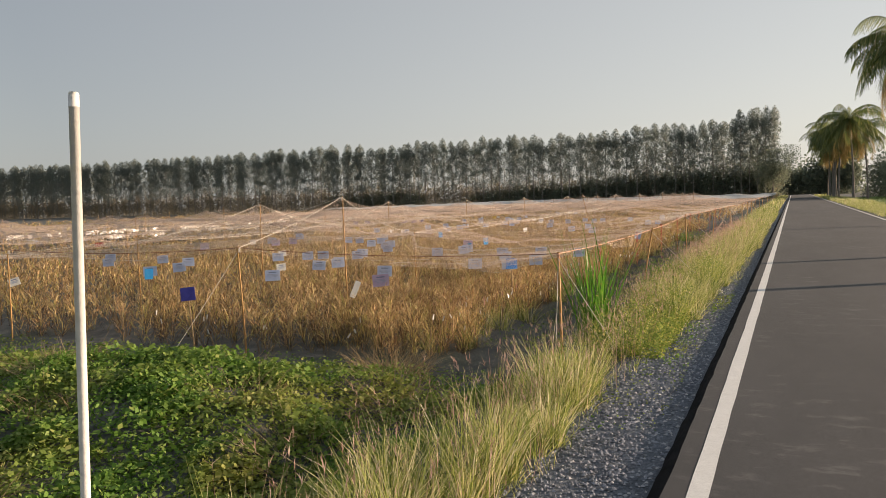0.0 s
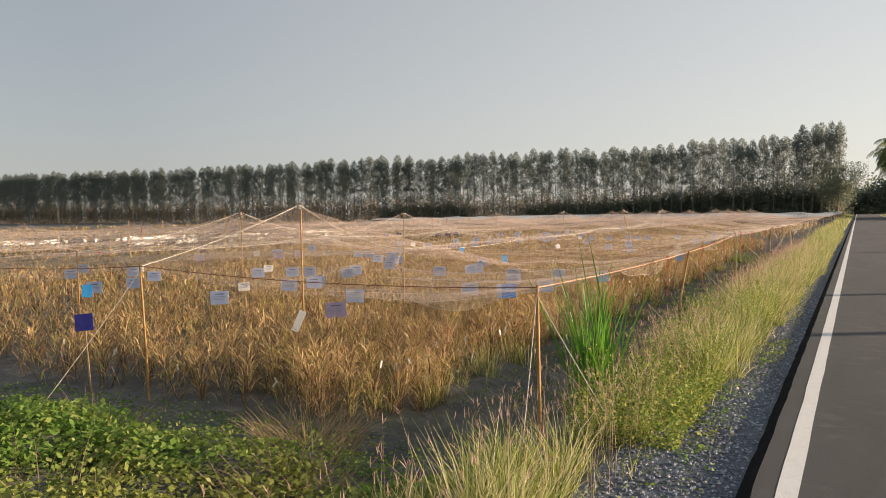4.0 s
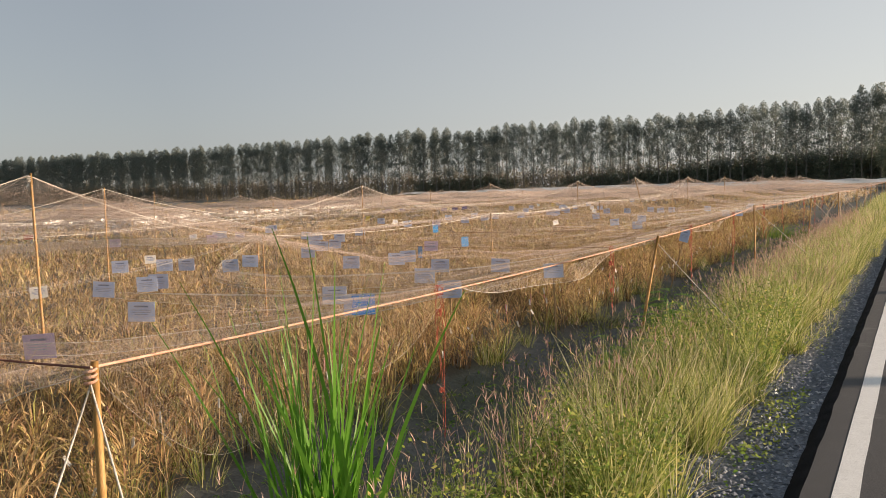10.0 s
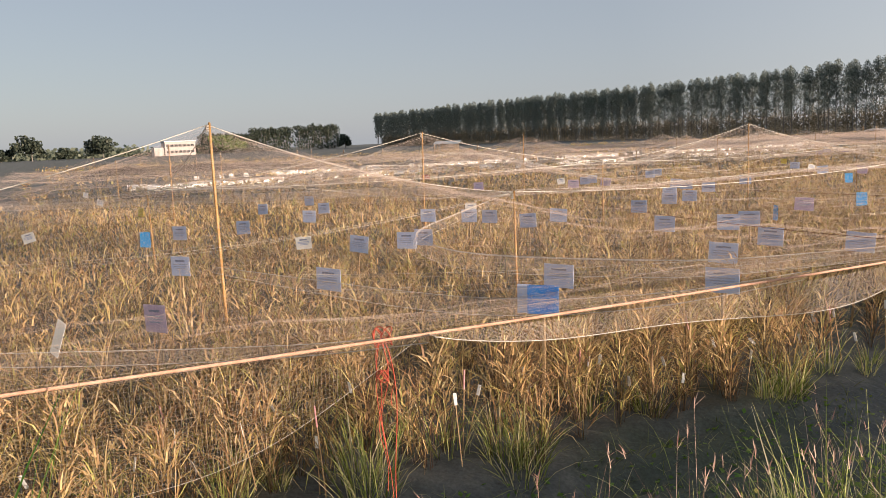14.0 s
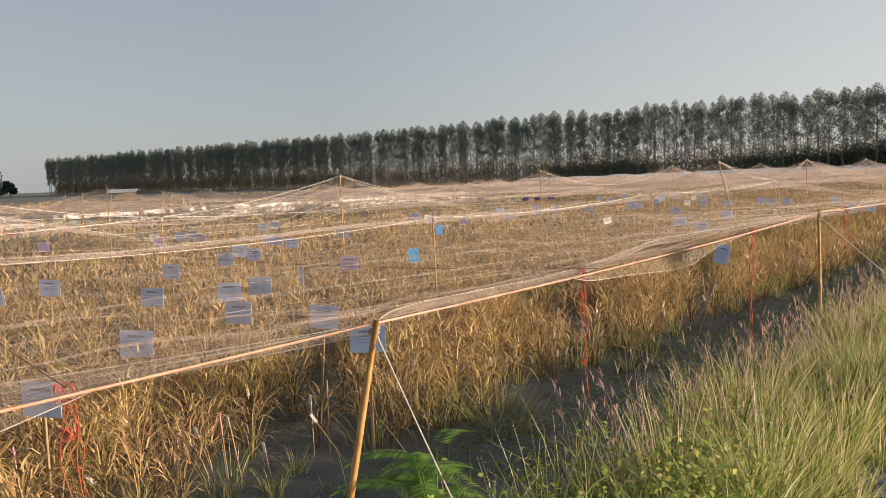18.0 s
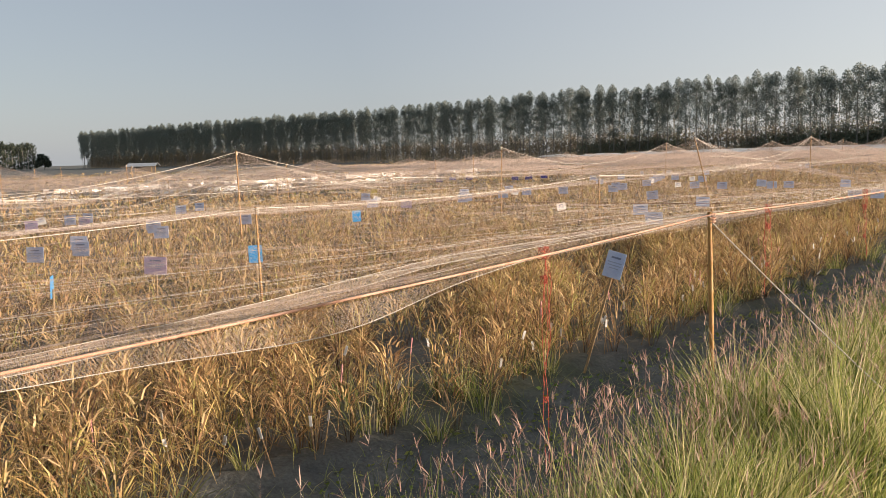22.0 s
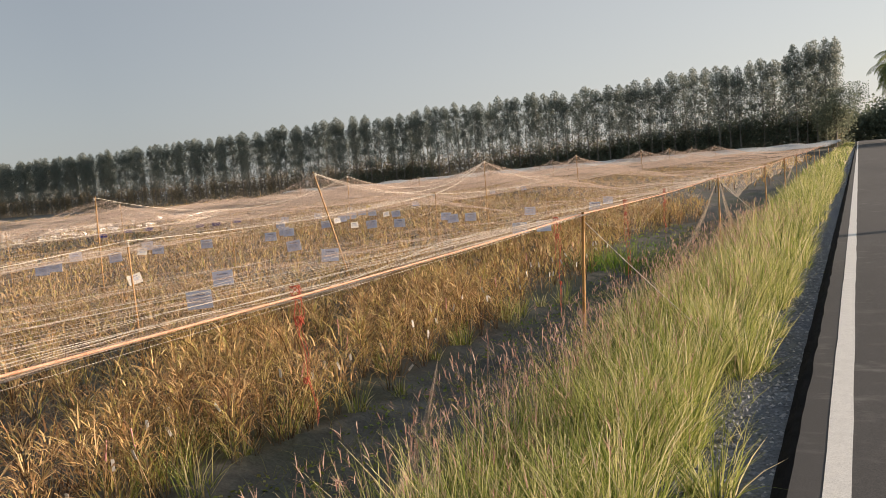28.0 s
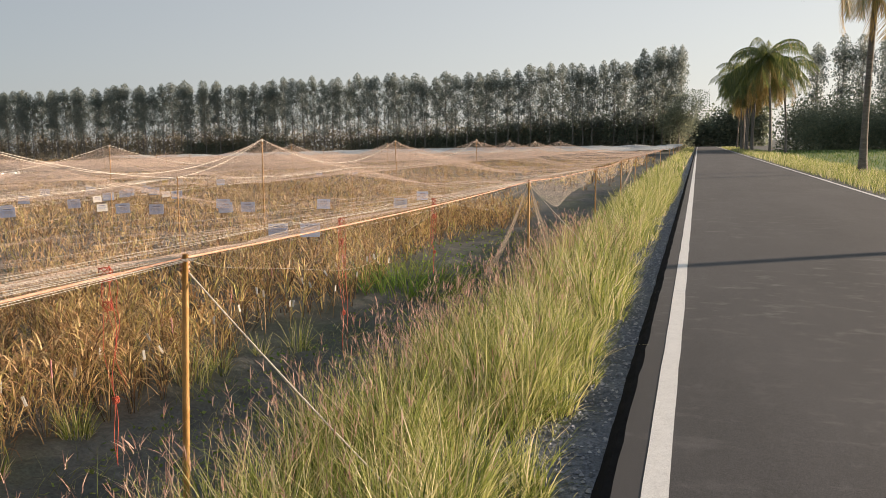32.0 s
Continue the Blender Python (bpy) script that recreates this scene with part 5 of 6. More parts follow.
SIGNS_NEAR = [(-8.08, 12.8), (-11.5, 13.3), (-6.37, 13.8), (-11.53, 14.23), (-8.5, 14.83), (-14.8, 15.3), (-5.18, 15.42), (-8.32, 15.45), (-12.5, 15.5), (-8.45, 15.72), (-13.95, 16.25), (-4.19, 16.31),
              (-16.18, 16.65), (-11.0, 17.0), (-5.25, 17.35), (-10.4, 17.42), (-10.12, 17.62), (-9.12, 17.72), (-9.5, 18.42), (-3.82, 18.44), (-5.76, 18.6), (-7.47, 18.65), (-4.92, 18.84), (-7.02, 19.35),
              (-7.1, 19.83), (-9.6, 20.1), (-10.4, 21.44), (-10.55, 22.05), (-11.4, 22.35), (-11.84, 23.84), (-12.86, 24.23), (-13.5, 24.4), (-12.9, 26.05)]
SIGNS_FAR = [(-16.4, 24.1), (-16.8, 24.6), (-17.1, 26.9), (-17.7, 27.7), (-6.12, 29.4), (-14.12, 30.33), (-7.24, 30.94), (-16.55, 32.07), (-13.2, 32.45), (-13.5, 32.9), (-7.2, 33.17), (-13.35, 34.29),
             (-15.2, 34.7), (-9.29, 35.08), (-13.7, 35.6), (-5.28, 36.44), (-12.96, 36.41), (-4.9, 36.6), (-15.13, 36.69), (-12.0, 37.5), (-12.37, 38.63), (-12.84, 39.1), (-9.76, 39.63), (-10.62, 39.8),
             (-8.5, 40.15), (-8.15, 40.3), (-12.81, 40.85), (-9.3, 41.1), (-7.0, 41.2), (-5.5, 41.6), (-15.34, 41.81), (-13.9, 43.15), (-5.76, 43.78), (-12.44, 43.94), (-14.35, 44.29), (-17.5, 44.65),
             (-14.87, 44.98), (-14.24, 45.32), (-16.91, 45.75), (-15.32, 46.33), (-15.51, 50.52), (-15.38, 57.73), (-14.45, 59.54)]
for x, y in SIGNS_NEAR + SIGNS_FAR:
    put_sign("P", x, y)
for kind, places in (("B", [(-4.1, 14.56)]), ("C", [(-11.05, 12.74), (-7.4, 20.58), (-7.86, 23.12), (-11.3, 27.5)]), ("L", [(-8.0, 21.88), (-5.53, 12.3), (-15.5, 23.1), (-15.54, 24.0), (-17.0, 21.3), (-13.25, 30.5)]),
                     ("W", [(-15.5, 10.5), (-12.9, 11.52), (-25.4, 12.5), (-21.2, 12.6), (-9.02, 14.45), (-11.68, 18.14), (-16.9, 23.87), (-14.4, 30.55), (-9.16, 31.37), (-15.82, 31.61), (-14.0, 35.3), (-11.2, 39.87), (-13.43, 42.31), (-12.89, 44.18), (-18.4, 50.05), (-17.6, 51.1), (-15.16, 60.9)]),
                     ("Y", [(-16.5, 13.2), (-17.6, 50.1), (-18.9, 34.36)]), ("R", [(-23.39, 22.88)]), ("S", [(-5.95, 11.4)]), ("N", [(-7.6, 10.13)]), ("D", [(-23.51, 42.04), (-24.73, 44.17), (-24.23, 44.69), (-21.45, 44.7), (-21.0, 45.14), (-21.19, 46.38)]), ("T", [(-3.73, 23.95)])):
    for x, y in places:
        put_sign(kind, x, y, turn=40 if kind == "B" else 18 if kind == "T" else random.uniform(44, 62) if kind == "W" else -29 if y == 20.58 else 50 if kind == "C" else None, tilt=random.uniform(-16, 16) if kind == "W" else 15 if kind == "T" else 24 if kind == "S" else 0 if kind == "B" else None)


def tag_base():
    ob = thing("plant_tag", "small white plastic tag on a thin stick among rice", "tag", "plant tags")
    part("stick", done(box(0.006, 0.006, 0.42, (0, 0.005, 0.16)), "stick", M_STAKE), ob)
    part("tag", done(box(0.021, 0.003, 0.075, (0, 0, 0.36), 0.001), "tag", M_WHITE), ob)
    return ob


tag0 = tag_base()
first = True
for k in range(110):
    y = 10.6 + (k / 110) * 27 + random.uniform(-0.12, 0.12)
    x = -3.84 - abs(random.gauss(0, 0.22))
    if k % 12 == 0:
        x, y = random.uniform(-9, -4.5), FRONT + random.uniform(0.3, 0.7)
    m = pose(x, y, float(ground_z(x, y)) + random.uniform(-0.1, 0.2), random.gauss(0, 10), random.gauss(0, 16), random.uniform(-10, 70))
    if first:
        tag0.matrix_basis, first = m, False
    else:
        copy_thing(tag0, m)

def marker_base():
    ob = thing("marker_stick", "thin bamboo marker stick with a pink painted tip", "marker", "marker sticks")
    part("stick", done(box(0.008, 0.008, 0.6, (0, 0, 0.2), 0.002), "stick", M_STAKE), ob)
    part("tip", done(box(0.0095, 0.0095, 0.13, (0, 0, 0.5), 0.002), "tip", M_TIP), ob, "faded pink paint")
    return ob


M_TIP = surface("pink_paint", [(0.35, (0.6, 0.25, 0.27)), (0.65, (0.7, 0.36, 0.36))], 8, 60, 0.6, 0.05, spread=0.1)
mark0 = marker_base()
for k in range(26):
    y = 12 + k + random.uniform(-0.4, 0.4)
    x = -3.95 - abs(random.gauss(0, 0.3))
    m = pose(x, y, float(ground_z(x, y)), random.gauss(0, 6), random.gauss(0, 7), random.uniform(0, 90))
    if k == 0:
        mark0.matrix_basis = m
    else:
        copy_thing(mark0, m)

# ---- the white pipe post beside the road ----
pipe = thing("pipe_post", "white plastic pipe standing upright in the roadside grass", "post", at=pose(-1.044, 2.4, -0.12, 0, 2.4, 0))
part("pipe", mesh_of("pipe", *tube([(0, 0, -0.3), (0, 0, 0.6), (0, 0, 1.3), (0, 0, 2.105)], 0.0118, 14), M_PVC, True), pipe)
part("cap", mesh_of("cap", *tube([(0, 0, 2.09), (0, 0, 2.118), (0, 0, 2.124)], [0.0121, 0.0121, 0.01], 14), M_PVC, True), pipe, "rounded end cap")
part("tie", mesh_of("tie", *wrap(0.28, 0.0145, 2), M_ROPE, True), pipe, "scrap of white cord")

# ---- leafy weeds at the ditch ----


def fern_weed(x, y, tall, n=6):
    """A feathery-leaved shrub: stems with paired leaflets."""
    ob = thing("feathery_shrub", "bright green shrub with feathery leaves at the ditch's edge", "shrub", "feathery shrubs", pose(x, y, float(ground_z(x, y)), 0, 0, random.uniform(0, 360)))
    stems, lv = [], []
    for k in range(n):
        a, h = random.uniform(0, 6.28), tall * random.uniform(0.6, 1.1)
        out = random.uniform(0.1, 0.32) * tall
        s = np.linspace(0, 1, 8)[:, None]
        p = np.concatenate([np.cos(a) * out * s**1.6, np.sin(a) * out * s**1.6, h * s], 1)
        stems.append(tube(p, np.linspace(0.007, 0.002, 8), 5))
        for f in range(5):
            b0 = p[3 + f % 5] if f < 5 else p[-1]
            fa = a + random.uniform(-2, 2)
            L = random.uniform(0.2, 0.3)
            u = np.linspace(0.1, 1, 20)
            for sd in (-1, 1):
                cx = b0[0] + np.cos(fa) * L * u + np.cos(fa + sd * 1.3) * 0.03
                cy = b0[1] + np.sin(fa) * L * u + np.sin(fa + sd * 1.3) * 0.03
                cz = b0[2] + 0.1 * u - 0.12 * u**2
                d = np.array([np.cos(fa + sd * 1.2), np.sin(fa + sd * 1.2), -0.15])
                e = np.array([-d[1], d[0], 0.0])
                c = np.stack([cx, cy, cz], -1)
                ln = (0.036 * (1.1 - 0.6 * np.abs(u - 0.45)))[:, None]
                q4 = np.stack([c - d * ln, c + e * 0.007, c + d * ln, c - e * 0.007], 1).reshape(-1, 3)
                lv.append((q4, np.arange(len(q4)).reshape(-1, 4), np.zeros((0, 3), int)))
    for one in stems:
        part("stem", mesh_of("stem", *joined([one]), M_REED, True), ob)
    part("foliage", mesh_of("foliage", *joined(lv), M_FERN), ob)


for x, y, h in ((-1.9, 17.05, 0.58), (-1.85, 16.85, 0.5), (-1.98, 16.6, 0.4), (-1.85, 15.3, 0.42)):
    fern_weed(x, y, h)
tagged(new("leaf_grass_clump", mesh_of("leaf_grass_clump", *tuft(160, (-3.6, 19.6), 0.3, 0.5, 0.01, 0.6, 1.6), M_DULL)), "low dull green clump of broad grass at the field's edge", "grass clump")
tagged(new("leaf_grass_clump", mesh_of("leaf_grass_clump", *tuft(420, (-3.75, 37.4), 0.9, 0.6, 0.012, 0.5, 1.5), M_WEED)), "low green clump of broad grass at the field's edge", "grass clump")
tagged(new("corner_weed", mesh_of("corner_weed", *tuft(14, (-2.0, 3.6), 0.1, 0.6, 0.016, 0.5, 0.9), M_REED)), "sparse young green shoots among the weeds", "grass clump")

# ---- the plastic barrier and the far bunds ----


def barrier(x, ya, yb, high, name="plastic_barrier"):
    ys = np.arange(ya, yb, 0.35)
    n, rows = len(ys), 5
    w = np.linspace(0, 1, rows)
    v = np.zeros((n, rows, 3))
    v[..., 0] = x + rng.normal(0, 0.06, (n, rows)) + 0.4 * np.sin(ys * 0.13)[:, None]
    v[..., 1] = ys[:, None]
    v[..., 2] = FIELD + (high * (0.85 + 0.15 * np.sin(ys * 1.7)))[:, None] * w[None]
    i, j = np.meshgrid(np.arange(n - 1), np.arange(rows - 1), indexing="ij")
    q = np.stack([i * rows + j, i * rows + j + 1, (i + 1) * rows + j + 1, (i + 1) * rows + j], -1).reshape(-1, 4)
    keep = np.repeat((rng.random((n - 1)) + 0.6 * np.sin(ys[:-1] * 0.5 + x) + 0.35 * np.sin(ys[:-1] * 1.7) > 0.25), rows - 1)
    ob = thing(name, "crinkled silvery plastic sheet barrier round the far plots", "barrier", "plastic barriers")
    part("sheet", mesh_of("sheet", v.reshape(-1, 3), q[keep], None, M_PLASTIC, False), ob)
    for yy in np.arange(ya, yb, 2.4):
        part("stake", mesh_of("stake", *tube([(x - 0.1 + 0.4 * math.sin(yy * 0.13), yy, FIELD - 0.2), (x - 0.1 + 0.4 * math.sin(yy * 0.13), yy, FIELD + high + 0.1)], 0.02, 5), M_STAKE), ob)


barrier(-46.0, 14, 70, 0.34)
barrier(-57.0, 20, 84, 0.38)

# ---- trees ----


def crown_points(n, h, low, rad, lumps, cap=0.3):
    """Centres of leaf sprays: a full domed head, and below it loose tufts up the stem with gaps between."""
    head = int(n * cap)
    d = rng.normal(0, 1, (head, 3))
    d /= np.linalg.norm(d, axis=1, keepdims=True)
    d *= (rng.random((head, 1)) ** 0.4)
    tall = 1.9 * rng.uniform(0.8, 1.2)
    d = d * np.array([rad * 0.74, rad * 0.74, tall]) + np.array([0, 0, h - tall])
    d[:, :2] *= (1.1 - 0.45 * np.clip((h - tall - d[:, 2:3]) / tall, -1, 1) ** 2)
    u = rng.random(lumps)
    cz = (low + (0.87 - low) * u) * h
    cr = rad * (0.75 + 0.4 * u) * np.sqrt(rng.random(lumps))
    ca = rng.uniform(0, 2 * np.pi, lumps)
    c = np.stack([cr * np.cos(ca), cr * np.sin(ca), cz], -1)
    share = 0.5 + u
    k = rng.choice(lumps, n - head, p=share / share.sum())
    tufts = c[k] + rng.normal(0, 1, (n - head, 3)) * rad * np.array([0.2, 0.2, 0.26])
    return np.concatenate([d, tufts]), c


def gum_tree(h, n=3200, low=0.3, rad=1.5, name="eucalyptus_tree", label="tall slender eucalyptus tree with bare pale trunk in a row"):
    ob = thing(name, label, "tree", "plantation trees")
    zs = np.linspace(-0.3, h * 0.95, 9)
    bend = np.cumsum(rng.normal(0, 0.07, (9, 2)), 0)
    bend -= bend[0]
    p = np.concatenate([bend, zs[:, None]], 1)
    leaf, lumps = crown_points(n, h, low, rad, 110, 0.2)
    leaf[:, :2] += np.stack([np.interp(leaf[:, 2], zs, bend[:, 0]), np.interp(leaf[:, 2], zs, bend[:, 1])], -1)
    pieces = [tube(p, np.linspace(0.14, 0.03, 9), 6)]
    for c in lumps[::7]:
        z0 = max(c[2] - rng.uniform(0.6, 1.4), 2.0)
        root = (np.interp(z0, zs, p[:, 0]), np.interp(z0, zs, p[:, 1]), z0)
        pieces.append(tube([root, ((root[0] + c[0]) / 2, (root[1] + c[1]) / 2, (z0 + c[2]) / 2 - 0.1), c], [0.045, 0.03, 0.012], 4))
    part("trunk", mesh_of("trunk", *joined(pieces), M_BARK, True), ob)
    part("crown", mesh_of("crown", *cards(leaf, rng.uniform(0.1, 0.18, n), 2.6, 0.8), M_GUM), ob)
    return ob


gums = [gum_tree(17.9 + 0.4 * math.sin(4 * k), low=0.27 + 0.03 * (k % 4), rad=1.32 + 0.1 * (k % 4)) for k in range(8)]
ROW = 190.0
places = []
x = -3.4
while x > -438:
    tall = 1.0 + (0.17 if x > -11 else 0.05 if x > -16 else 0.02 if x > -35 else -0.04 if -60 < x < -38 or -106 < x < -94 else 0) + 0.09 * min(max((-x - 200) / 150, 0), 1) + 0.006 * math.sin(x * 0.21) + random.uniform(-0.035, 0.025)
    places.append((x, ROW + random.uniform(-1.2, 1.2) - (3 if x < -380 else 0), tall))
    x -= random.uniform(1.4, 1.9) if x > -10 else random.uniform(1.7, 2.7)
for k, (x, y, s) in enumerate(places):
    m = pose(x, y, FIELD, 0, random.gauss(0, 0.8), random.uniform(0, 360)) @ Matrix.Diagonal((random.uniform(0.9, 1.15), random.uniform(0.9, 1.15), s, 1))
    if k < len(gums):
        gums[k].matrix_basis = m
    else:
        ob = copy_thing(gums[k % len(gums)], Matrix.Identity(4))
        ob.matrix_basis = m


def wood(xs, ys, h, n, name, label, low=0.3, size=0.9, rad=1.7, bark=M_BARK, leaf=M_GUM):
    tr, lv = [], []
    for x, y in zip(xs, ys):
        hh = h * random.uniform(0.9, 1.03)
        tr.append(tube([(x, y, FIELD), (x + random.gauss(0, 0.2), y, FIELD + hh * 0.5), (x + random.gauss(0, 0.3), y, FIELD + hh * 0.93)], [0.13, 0.09, 0.03], 4))
        c, _ = crown_points(n, hh, low, rad, 40, 0.18)
        lv.append(c + np.array([x, y, FIELD]))
    c = np.concatenate(lv)
    ob = tagged(new(name), label, "trees", kind="stuff")
    part("trunks", mesh_of("trunks", *joined(tr), bark, True), ob)
    part("leaves", mesh_of("leaves", *cards(c, rng.uniform(0.4, 0.9, len(c)) * size, 2.0, 0.6), leaf), ob)


bx = np.arange(-6, -438, -2.6)
for r in range(2):
    wood(bx + rng.uniform(-1.2, 1.2, len(bx)), ROW + 3.4 + 5.5 * r + rng.uniform(-1, 1, len(bx)), 16.6 - 0.6 * r, 230, "eucalyptus_wood", "deeper rows of the eucalyptus plantation", 0.3, 0.3, 1.5)
dx = np.arange(-205, -440, -2.6)
wood(dx + rng.uniform(-1, 1, len(dx)), ROW + 2.2 + rng.uniform(-0.8, 0.8, len(dx)), 17.8, 300, "eucalyptus_wood", "dense far end of the eucalyptus plantation", 0.1, 0.55, 1.5)


def undergrowth(xs, ys, hs, n, size, material, name, label, spread=2.0):
    c = []
    for x, y, h in zip(xs, ys, hs):
        k = int(n * h)
        p = rng.normal(0, 1, (k, 3)) * np.array([spread * 0.5, spread * 0.4, h * 0.24]) + np.array([x, y, h * 0.42])
        p[:, 2] = np.abs(p[:, 2])
        c.append(p)
    c = np.concatenate(c)
    c[:, 2] += FIELD
    tagged(new(name, mesh_of(name, *cards(c, rng.uniform(0.5, 1.2, len(c)) * size, 1.5, 0.0, 0.3), material)), label, "undergrowth", kind="stuff")


ux = np.arange(-4, -440, -2.2)
undergrowth(ux, ROW + 2.5 + rng.uniform(-1, 1, len(ux)), 6.4 + 2.0 * np.abs(smooth_noise(ux, ux * 0, 40, 71)) + rng.uniform(0, 1.0, len(ux)), 90, 0.34, M_BRUSH, "brown_undergrowth", "brownish scrub along the foot of the plantation")
ux = np.concatenate([np.arange(-3.5, -60, -1.5), np.arange(-62, -75, -2.5), np.arange(-92, -118, -2.5)])
uh = np.interp(ux, [-120, -100, -76, -62, -50, -30, -12, -3], [4.5, 6.0, 4.0, 5.5, 6.5, 8.0, 9.5, 8.5]) * rng.uniform(0.85, 1.1, len(ux))
undergrowth(ux, ROW + 1.8 + rng.uniform(-1, 1, len(ux)), uh, 170, 0.3, M_BUSH, "dark_undergrowth", "dark green bushes before the plantation", 2.6)


def round_tree(x, y, h, w, label="dark rounded broadleaf tree far beyond the field", n=700, leaf=M_BUSH, size=0.9, clumps=16):
    ob = thing("broadleaf_tree", label, "tree", "far trees", pose(x, y, FIELD))
    pieces = [tube([(0, 0, -0.2), (0.1, 0, h * 0.3), (0, 0.1, h * 0.6)], [0.25, 0.2, 0.08], 6)]
    lumps = rng.normal(0, 1, (clumps, 3)).clip(-1.7, 1.7) * np.array([w * 0.27, w * 0.27, h * 0.17]) + np.array([0, 0, h * 0.58])
    for c in lumps[:7]:
        pieces.append(tube([(0, 0, h * 0.3), tuple(c)], [0.12, 0.04], 4))
    p = lumps[rng.integers(0, clumps, n)] + rng.normal(0, 1, (n, 3)).clip(-1.6, 1.6) * np.array([w * 0.12, w * 0.12, h * 0.1])
    p[:, 2] = np.clip(p[:, 2], 0.3, h)
    part("trunk", mesh_of("trunk", *joined(pieces), M_BARK, True), ob)
    part("crown", mesh_of("crown", *cards(p, rng.uniform(0.5, 1.3, n) * size, 1.3), leaf), ob)


for x, y, h, w in ((-445, 170, 8, 7), (-418, 96, 9, 14), (-420, 84, 5, 8), (-420, 36, 12, 12), (-425, 20, 6, 8), (-420, 5, 12, 13), (-424, -8, 6, 9), (-420, -27, 13, 14), (-425, -50, 12, 15)):
    round_tree(x, y, h, w, size=1.0, n=1700, leaf=M_MEADOW if h == 9 else M_DARKWOOD)
for ya, yb, h in ((86, 112, 11.0), (112, 134, 13.6), (138, 161, 14.6)):
    wy = np.arange(ya, yb, 1.5)
    for r in range(2):
        wood(-430 - 6 * r + rng.uniform(-1.5, 1.5, len(wy)), wy, h, 150, "far_wood", "dark block of plantation trees on the horizon", 0.06, 0.9, 1.7, leaf=M_DARKWOOD)
hx = np.arange(-300, 120, 5.0)
undergrowth(np.full(len(hx), -520.0) + rng.uniform(-8, 8, len(hx)), hx, rng.uniform(3, 7, len(hx)), 16, 2.2, M_BUSH, "far_scrub", "low dark scrub along the horizon", 9)
round_tree(-3.4, 186, 12.6, 8.5, "round green tree at the end of the plantation", 9000, M_BUSH, 0.2, 26)
# right of the road
ux = np.arange(15, 95, 1.8)
undergrowth(ux, 170 + rng.uniform(-1.5, 1.5, len(ux)), rng.uniform(6.5, 10.0, len(ux)), 150, 0.34, M_BUSH, "roadside_thicket", "dark green thicket under the trees beyond the meadow", 2.6)
rx = np.arange(19, 90, 3.5)
for k, x in enumerate(rx):
    ob = copy_thing(gums[k % len(gums)], Matrix.Identity(4))
    ob.matrix_basis = pose(x + random.uniform(-0.6, 0.6), 172 + random.uniform(-2, 2), -0.2, 0, 0, random.uniform(0, 360)) @ Matrix.Diagonal((1.1, 1.1, random.uniform(0.98, 1.1), 1))
wood(rx + 1.0, 180 + rng.uniform(-2, 2, len(rx)), 18.5, 160, "eucalyptus_wood", "eucalyptus plantation across the road", 0.5, 0.32, 1.4)
rx2 = np.concatenate([np.arange(16, 80, 2.0), np.arange(17, 80, 2.4)])
undergrowth(rx2, 160 + rng.uniform(-3, 3, len(rx2)), rng.uniform(8.0, 9.5, len(rx2)), 190, 0.22, M_BUSH, "dark_hedge", "tall dark hedge of trees beyond the meadow", 3.2)
ex = np.arange(-9, 17, 1.6)
undergrowth(ex, 262 + rng.uniform(-4, 4, len(ex)), np.interp(ex, [-9, 0, 6, 17], [13, 9, 11, 15]), 90, 0.6, M_BUSH, "dark_trees", "dark trees closing the road's far end", 3.0)
v, q, t = joined([verge(26000, 8.0, 60, 40, 150, 0.3, 0.045, steps=2, clump=False)])
tagged(new("meadow_grass", mesh_of("meadow_grass", v, q, t, M_MEADOW)), "green meadow grass across the road", "grass", kind="stuff")


# ---- coconut palms ----


def frond(length, start, droop, n=46):
    """One feather leaf: an arching midrib with narrow leaflets hanging on both sides."""
    s = np.linspace(0, 1, n)
    ang = start - droop * s ** 1.2
    step = length / n
    x, z = np.cumsum(np.cos(ang)) * step, np.cumsum(np.sin(ang)) * step
    rib = np.stack([x, np.zeros(n), z], -1)
    pv, pq, _ = tube(rib[::5], np.linspace(0.04, 0.008, len(rib[::5])), 4)
    quads, k, vs = [pq], len(pv), [pv]
    for sd in (-1, 1):
        ln = length * 0.24 * np.sin(np.pi * np.clip(s * 0.86 + 0.1, 0, 1)) ** 0.7 * rng.uniform(0.75, 1.1, n)
        spread = rng.uniform(0.35, 0.6, n)
        tip = rib + np.stack([0.35 * ln * np.cos(ang), sd * ln * spread, 0.35 * ln * np.sin(ang) - 0.8 * ln], -1)
        wv = np.stack([np.cos(ang), np.zeros(n), np.sin(ang)], -1) * 0.05
        v = np.stack([rib - wv, rib + wv, tip + wv * 0.2, tip - wv * 0.2], 1).reshape(-1, 3)
        vs.append(v)
        quads.append(np.arange(len(v)).reshape(-1, 4) + k)
        k += len(v)
    return np.concatenate(vs), np.concatenate(quads)


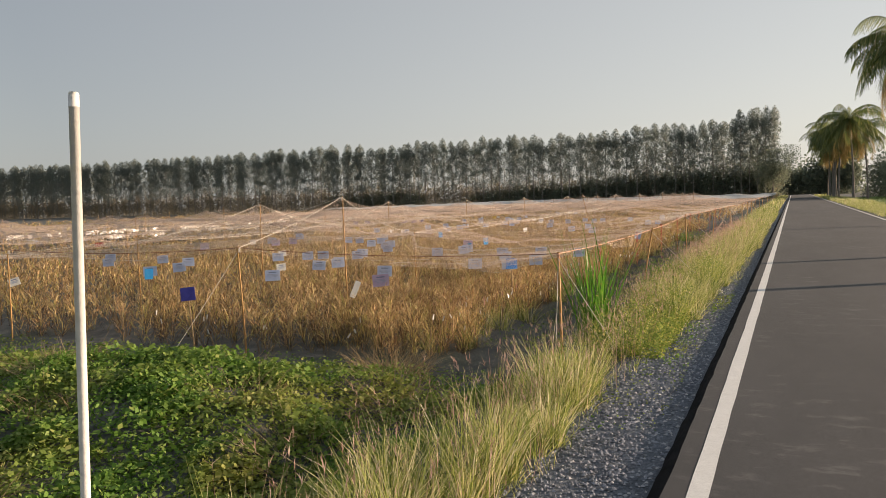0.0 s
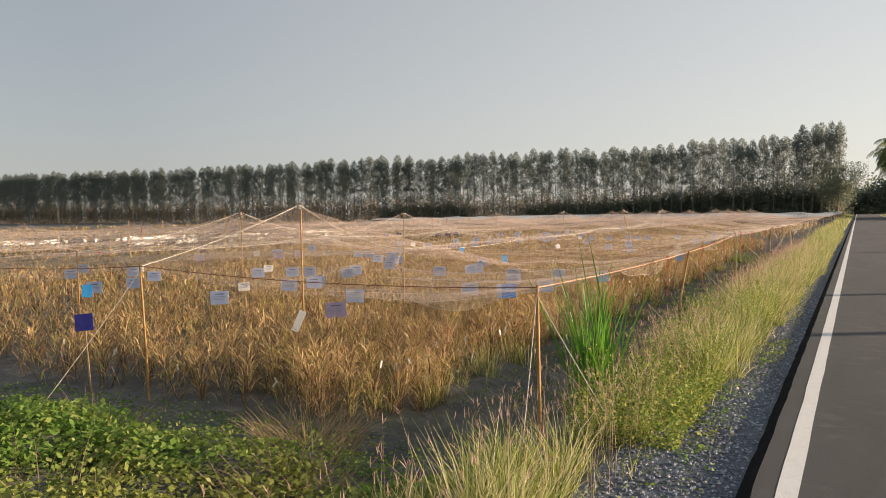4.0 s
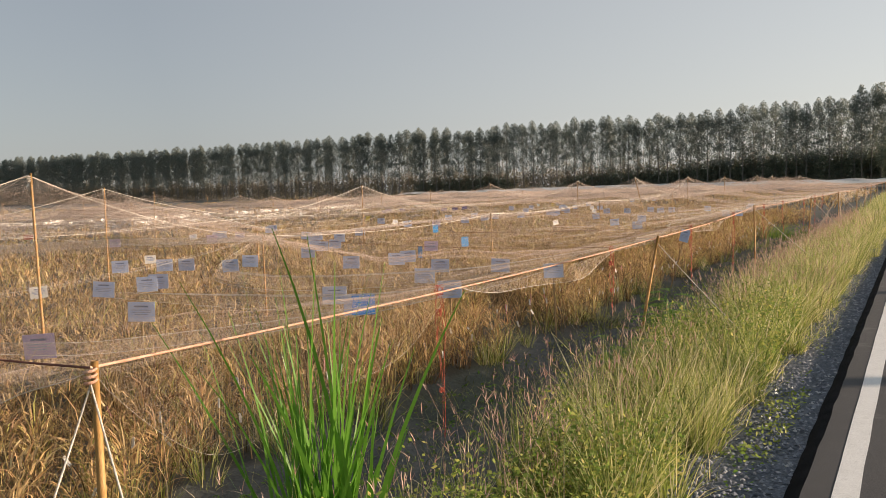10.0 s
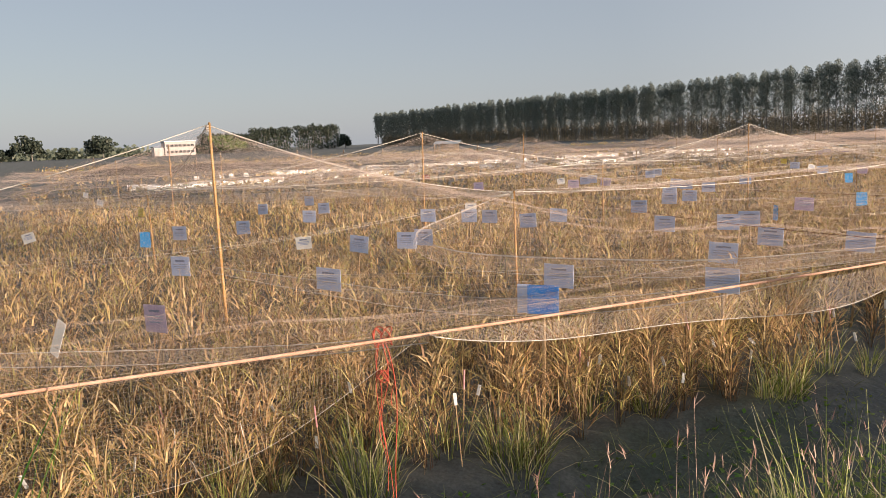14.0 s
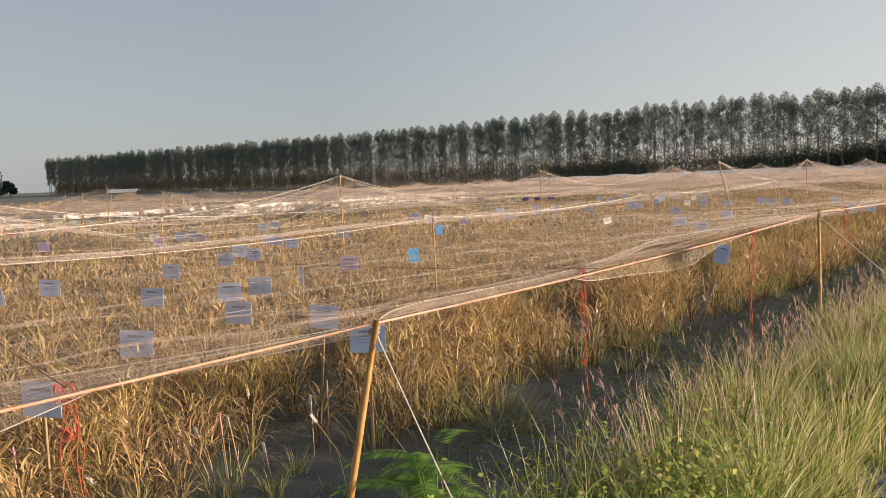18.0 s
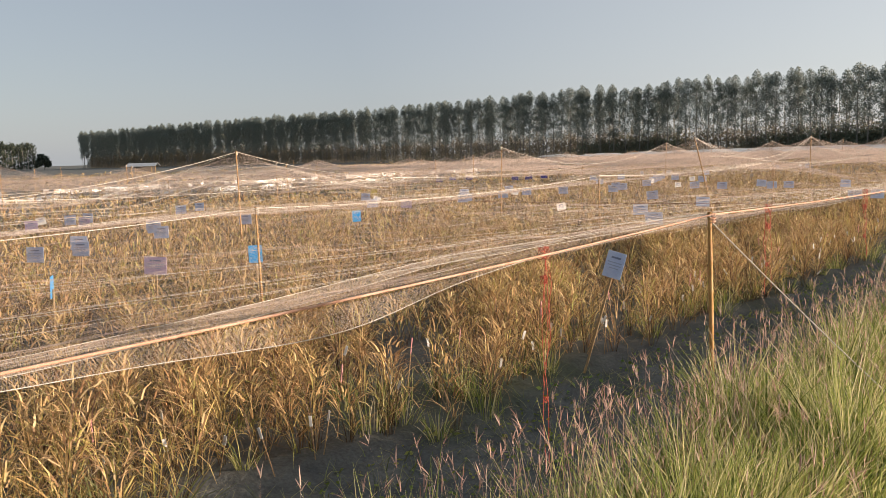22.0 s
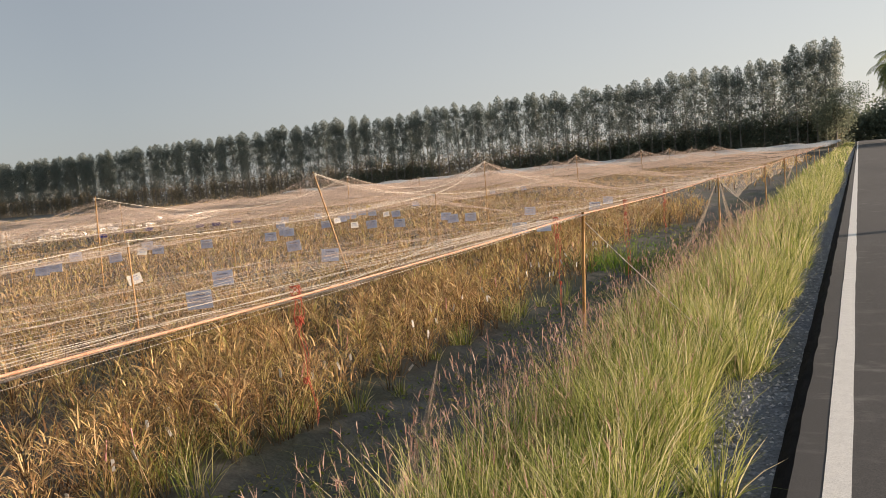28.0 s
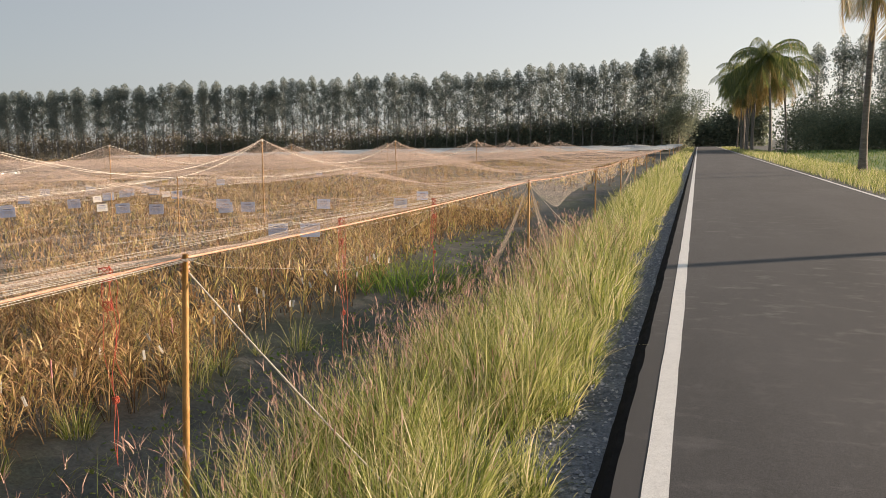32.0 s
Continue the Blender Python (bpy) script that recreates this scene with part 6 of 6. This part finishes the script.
def palm(h):
    ob = thing("coconut_palm", "tall coconut palm with dense drooping fronds beside the road", "palm", "roadside palms")
    zs = np.linspace(-0.3, h, 26)
    lean = rng.normal(0, 0.35, 2)
    p = np.stack([lean[0] * (zs / h) ** 2, lean[1] * (zs / h) ** 2, zs], -1)
    r = np.interp(zs, [-0.3, 0.6, 2, h], [0.26, 0.18, 0.14, 0.11]) * (1 + 0.05 * (np.arange(26) % 2))
    part("trunk", mesh_of("trunk", *tube(p, r, 9), M_PALM_BARK, True), ob)
    top = Vector(p[-1])
    for k in range(46):
        age = k / 45
        start = 1.15 - 2.55 * age + random.uniform(-0.22, 0.22)
        v, q = frond(random.uniform(4.6, 6.2) * (1 - 0.12 * age), start, random.uniform(1.9, 2.5) * (1 - 0.65 * age), 38)
        old = k >= 33
        f = part("frond", mesh_of("frond", v, q, None, M_PALM_DRY if old else M_PALM), ob, "dry yellow-brown hanging frond" if old else "")
        f.matrix_basis = Matrix.Translation(top) @ pose(0, 0, 0, random.uniform(-22, 22), 0, k * 137.5 + random.uniform(-16, 16))
    nuts = []
    for k in range(7):
        a = k * 0.9
        nx, ny = p[-1][0] + 0.3 * math.cos(a), p[-1][1] + 0.3 * math.sin(a)
        nuts.append(tube([(nx, ny, h - 0.6), (nx, ny, h - 0.5), (nx, ny, h - 0.35), (nx, ny, h - 0.28)], [0.04, 0.11, 0.11, 0.03], 7))
    part("coconuts", mesh_of("coconuts", *joined(nuts), M_PALM, True), ob, "cluster of green coconuts")
    return ob


palms = [palm(11.5), palm(10.6), palm(11.0)]
for k, (x, y, s) in enumerate(((8.1, 71.0, 1.1), (9.2, 67.5, 1.12), (9.0, 136.0, 1.12), (9.4, 42.9, 1.0), (9.4, 26.6, 0.95), (9.3, 21.1, 1.0), (7.3, 143.0, 0.95), (7.0, 150, 1.0), (8.0, 157, 1.05), (6.9, 164, 1.0),
                               (8.2, 171, 1.08), (7.9, 178, 1.0), (8.4, 186, 1.1), (7.6, 194, 1.05), (11.2, 140, 0.98), (6.9, 152, 0.95))):
    m = pose(x, y, -0.15, 0, 0, random.uniform(0, 360)) @ Matrix.Diagonal((s, s, s, 1))
    if k < 3:
        palms[k].matrix_basis = m
    else:
        copy_thing(palms[k % 3], Matrix.Identity(4)).matrix_basis = m
# ---- the hut and the far building ----
hut = thing("field_hut", "low open field hut with a grey metal roof", "hut", at=pose(-138, 82, FIELD, 0, 0, 50) @ Matrix.Diagonal((1, 1, 0.66, 1)))
for sx in (-1.8, 1.8):
    for sy in (-1.3, 1.3):
        part("post", done(box(0.14, 0.14, 2.2, (sx, sy, 1.1), 0.02), "post", M_STAKE), hut)
part("back_wall", done(box(3.4, 0.08, 1.9, (0, 1.3, 1.0), 0.01), "back_wall", M_PALM_BARK), hut)
for sd in (-1, 1):
    bm = box(5.2, 2.3, 0.07, (0, 0, 0), 0.01)
    bmesh.ops.transform(bm, matrix=Matrix.Translation((0, sd * 1.0, 2.55)) @ pose(0, 0, 0, -sd * 22, 0, 0), verts=bm.verts[:])
    part("roof_sheet", done(bm, "roof_sheet", M_ROOF), hut, "pale corrugated roof sheet")

bld = thing("far_building", "low white building with two storeys on the horizon", "building", at=pose(-420, 71.5, FIELD, 0, 0, 95))
part("wall", done(box(15, 8, 6.8, (0, 0, 3.4), 0.05), "wall", M_WALL), bld)
part("wing", done(box(5, 7, 4.2, (-10, 0.5, 2.1), 0.05), "wing", M_WALL), bld)
part("roof", done(box(15.8, 8.8, 0.6, (0, 0, 7.1), 0.05), "roof", M_ROOF), bld)
for fl in range(2):
    for k in range(7):
        part("window", done(box(1.5, 0.2, 1.2, (-6.0 + 2.0 * k, -4.02, 1.9 + 3.1 * fl), 0.02), "window", M_GLASS), bld)
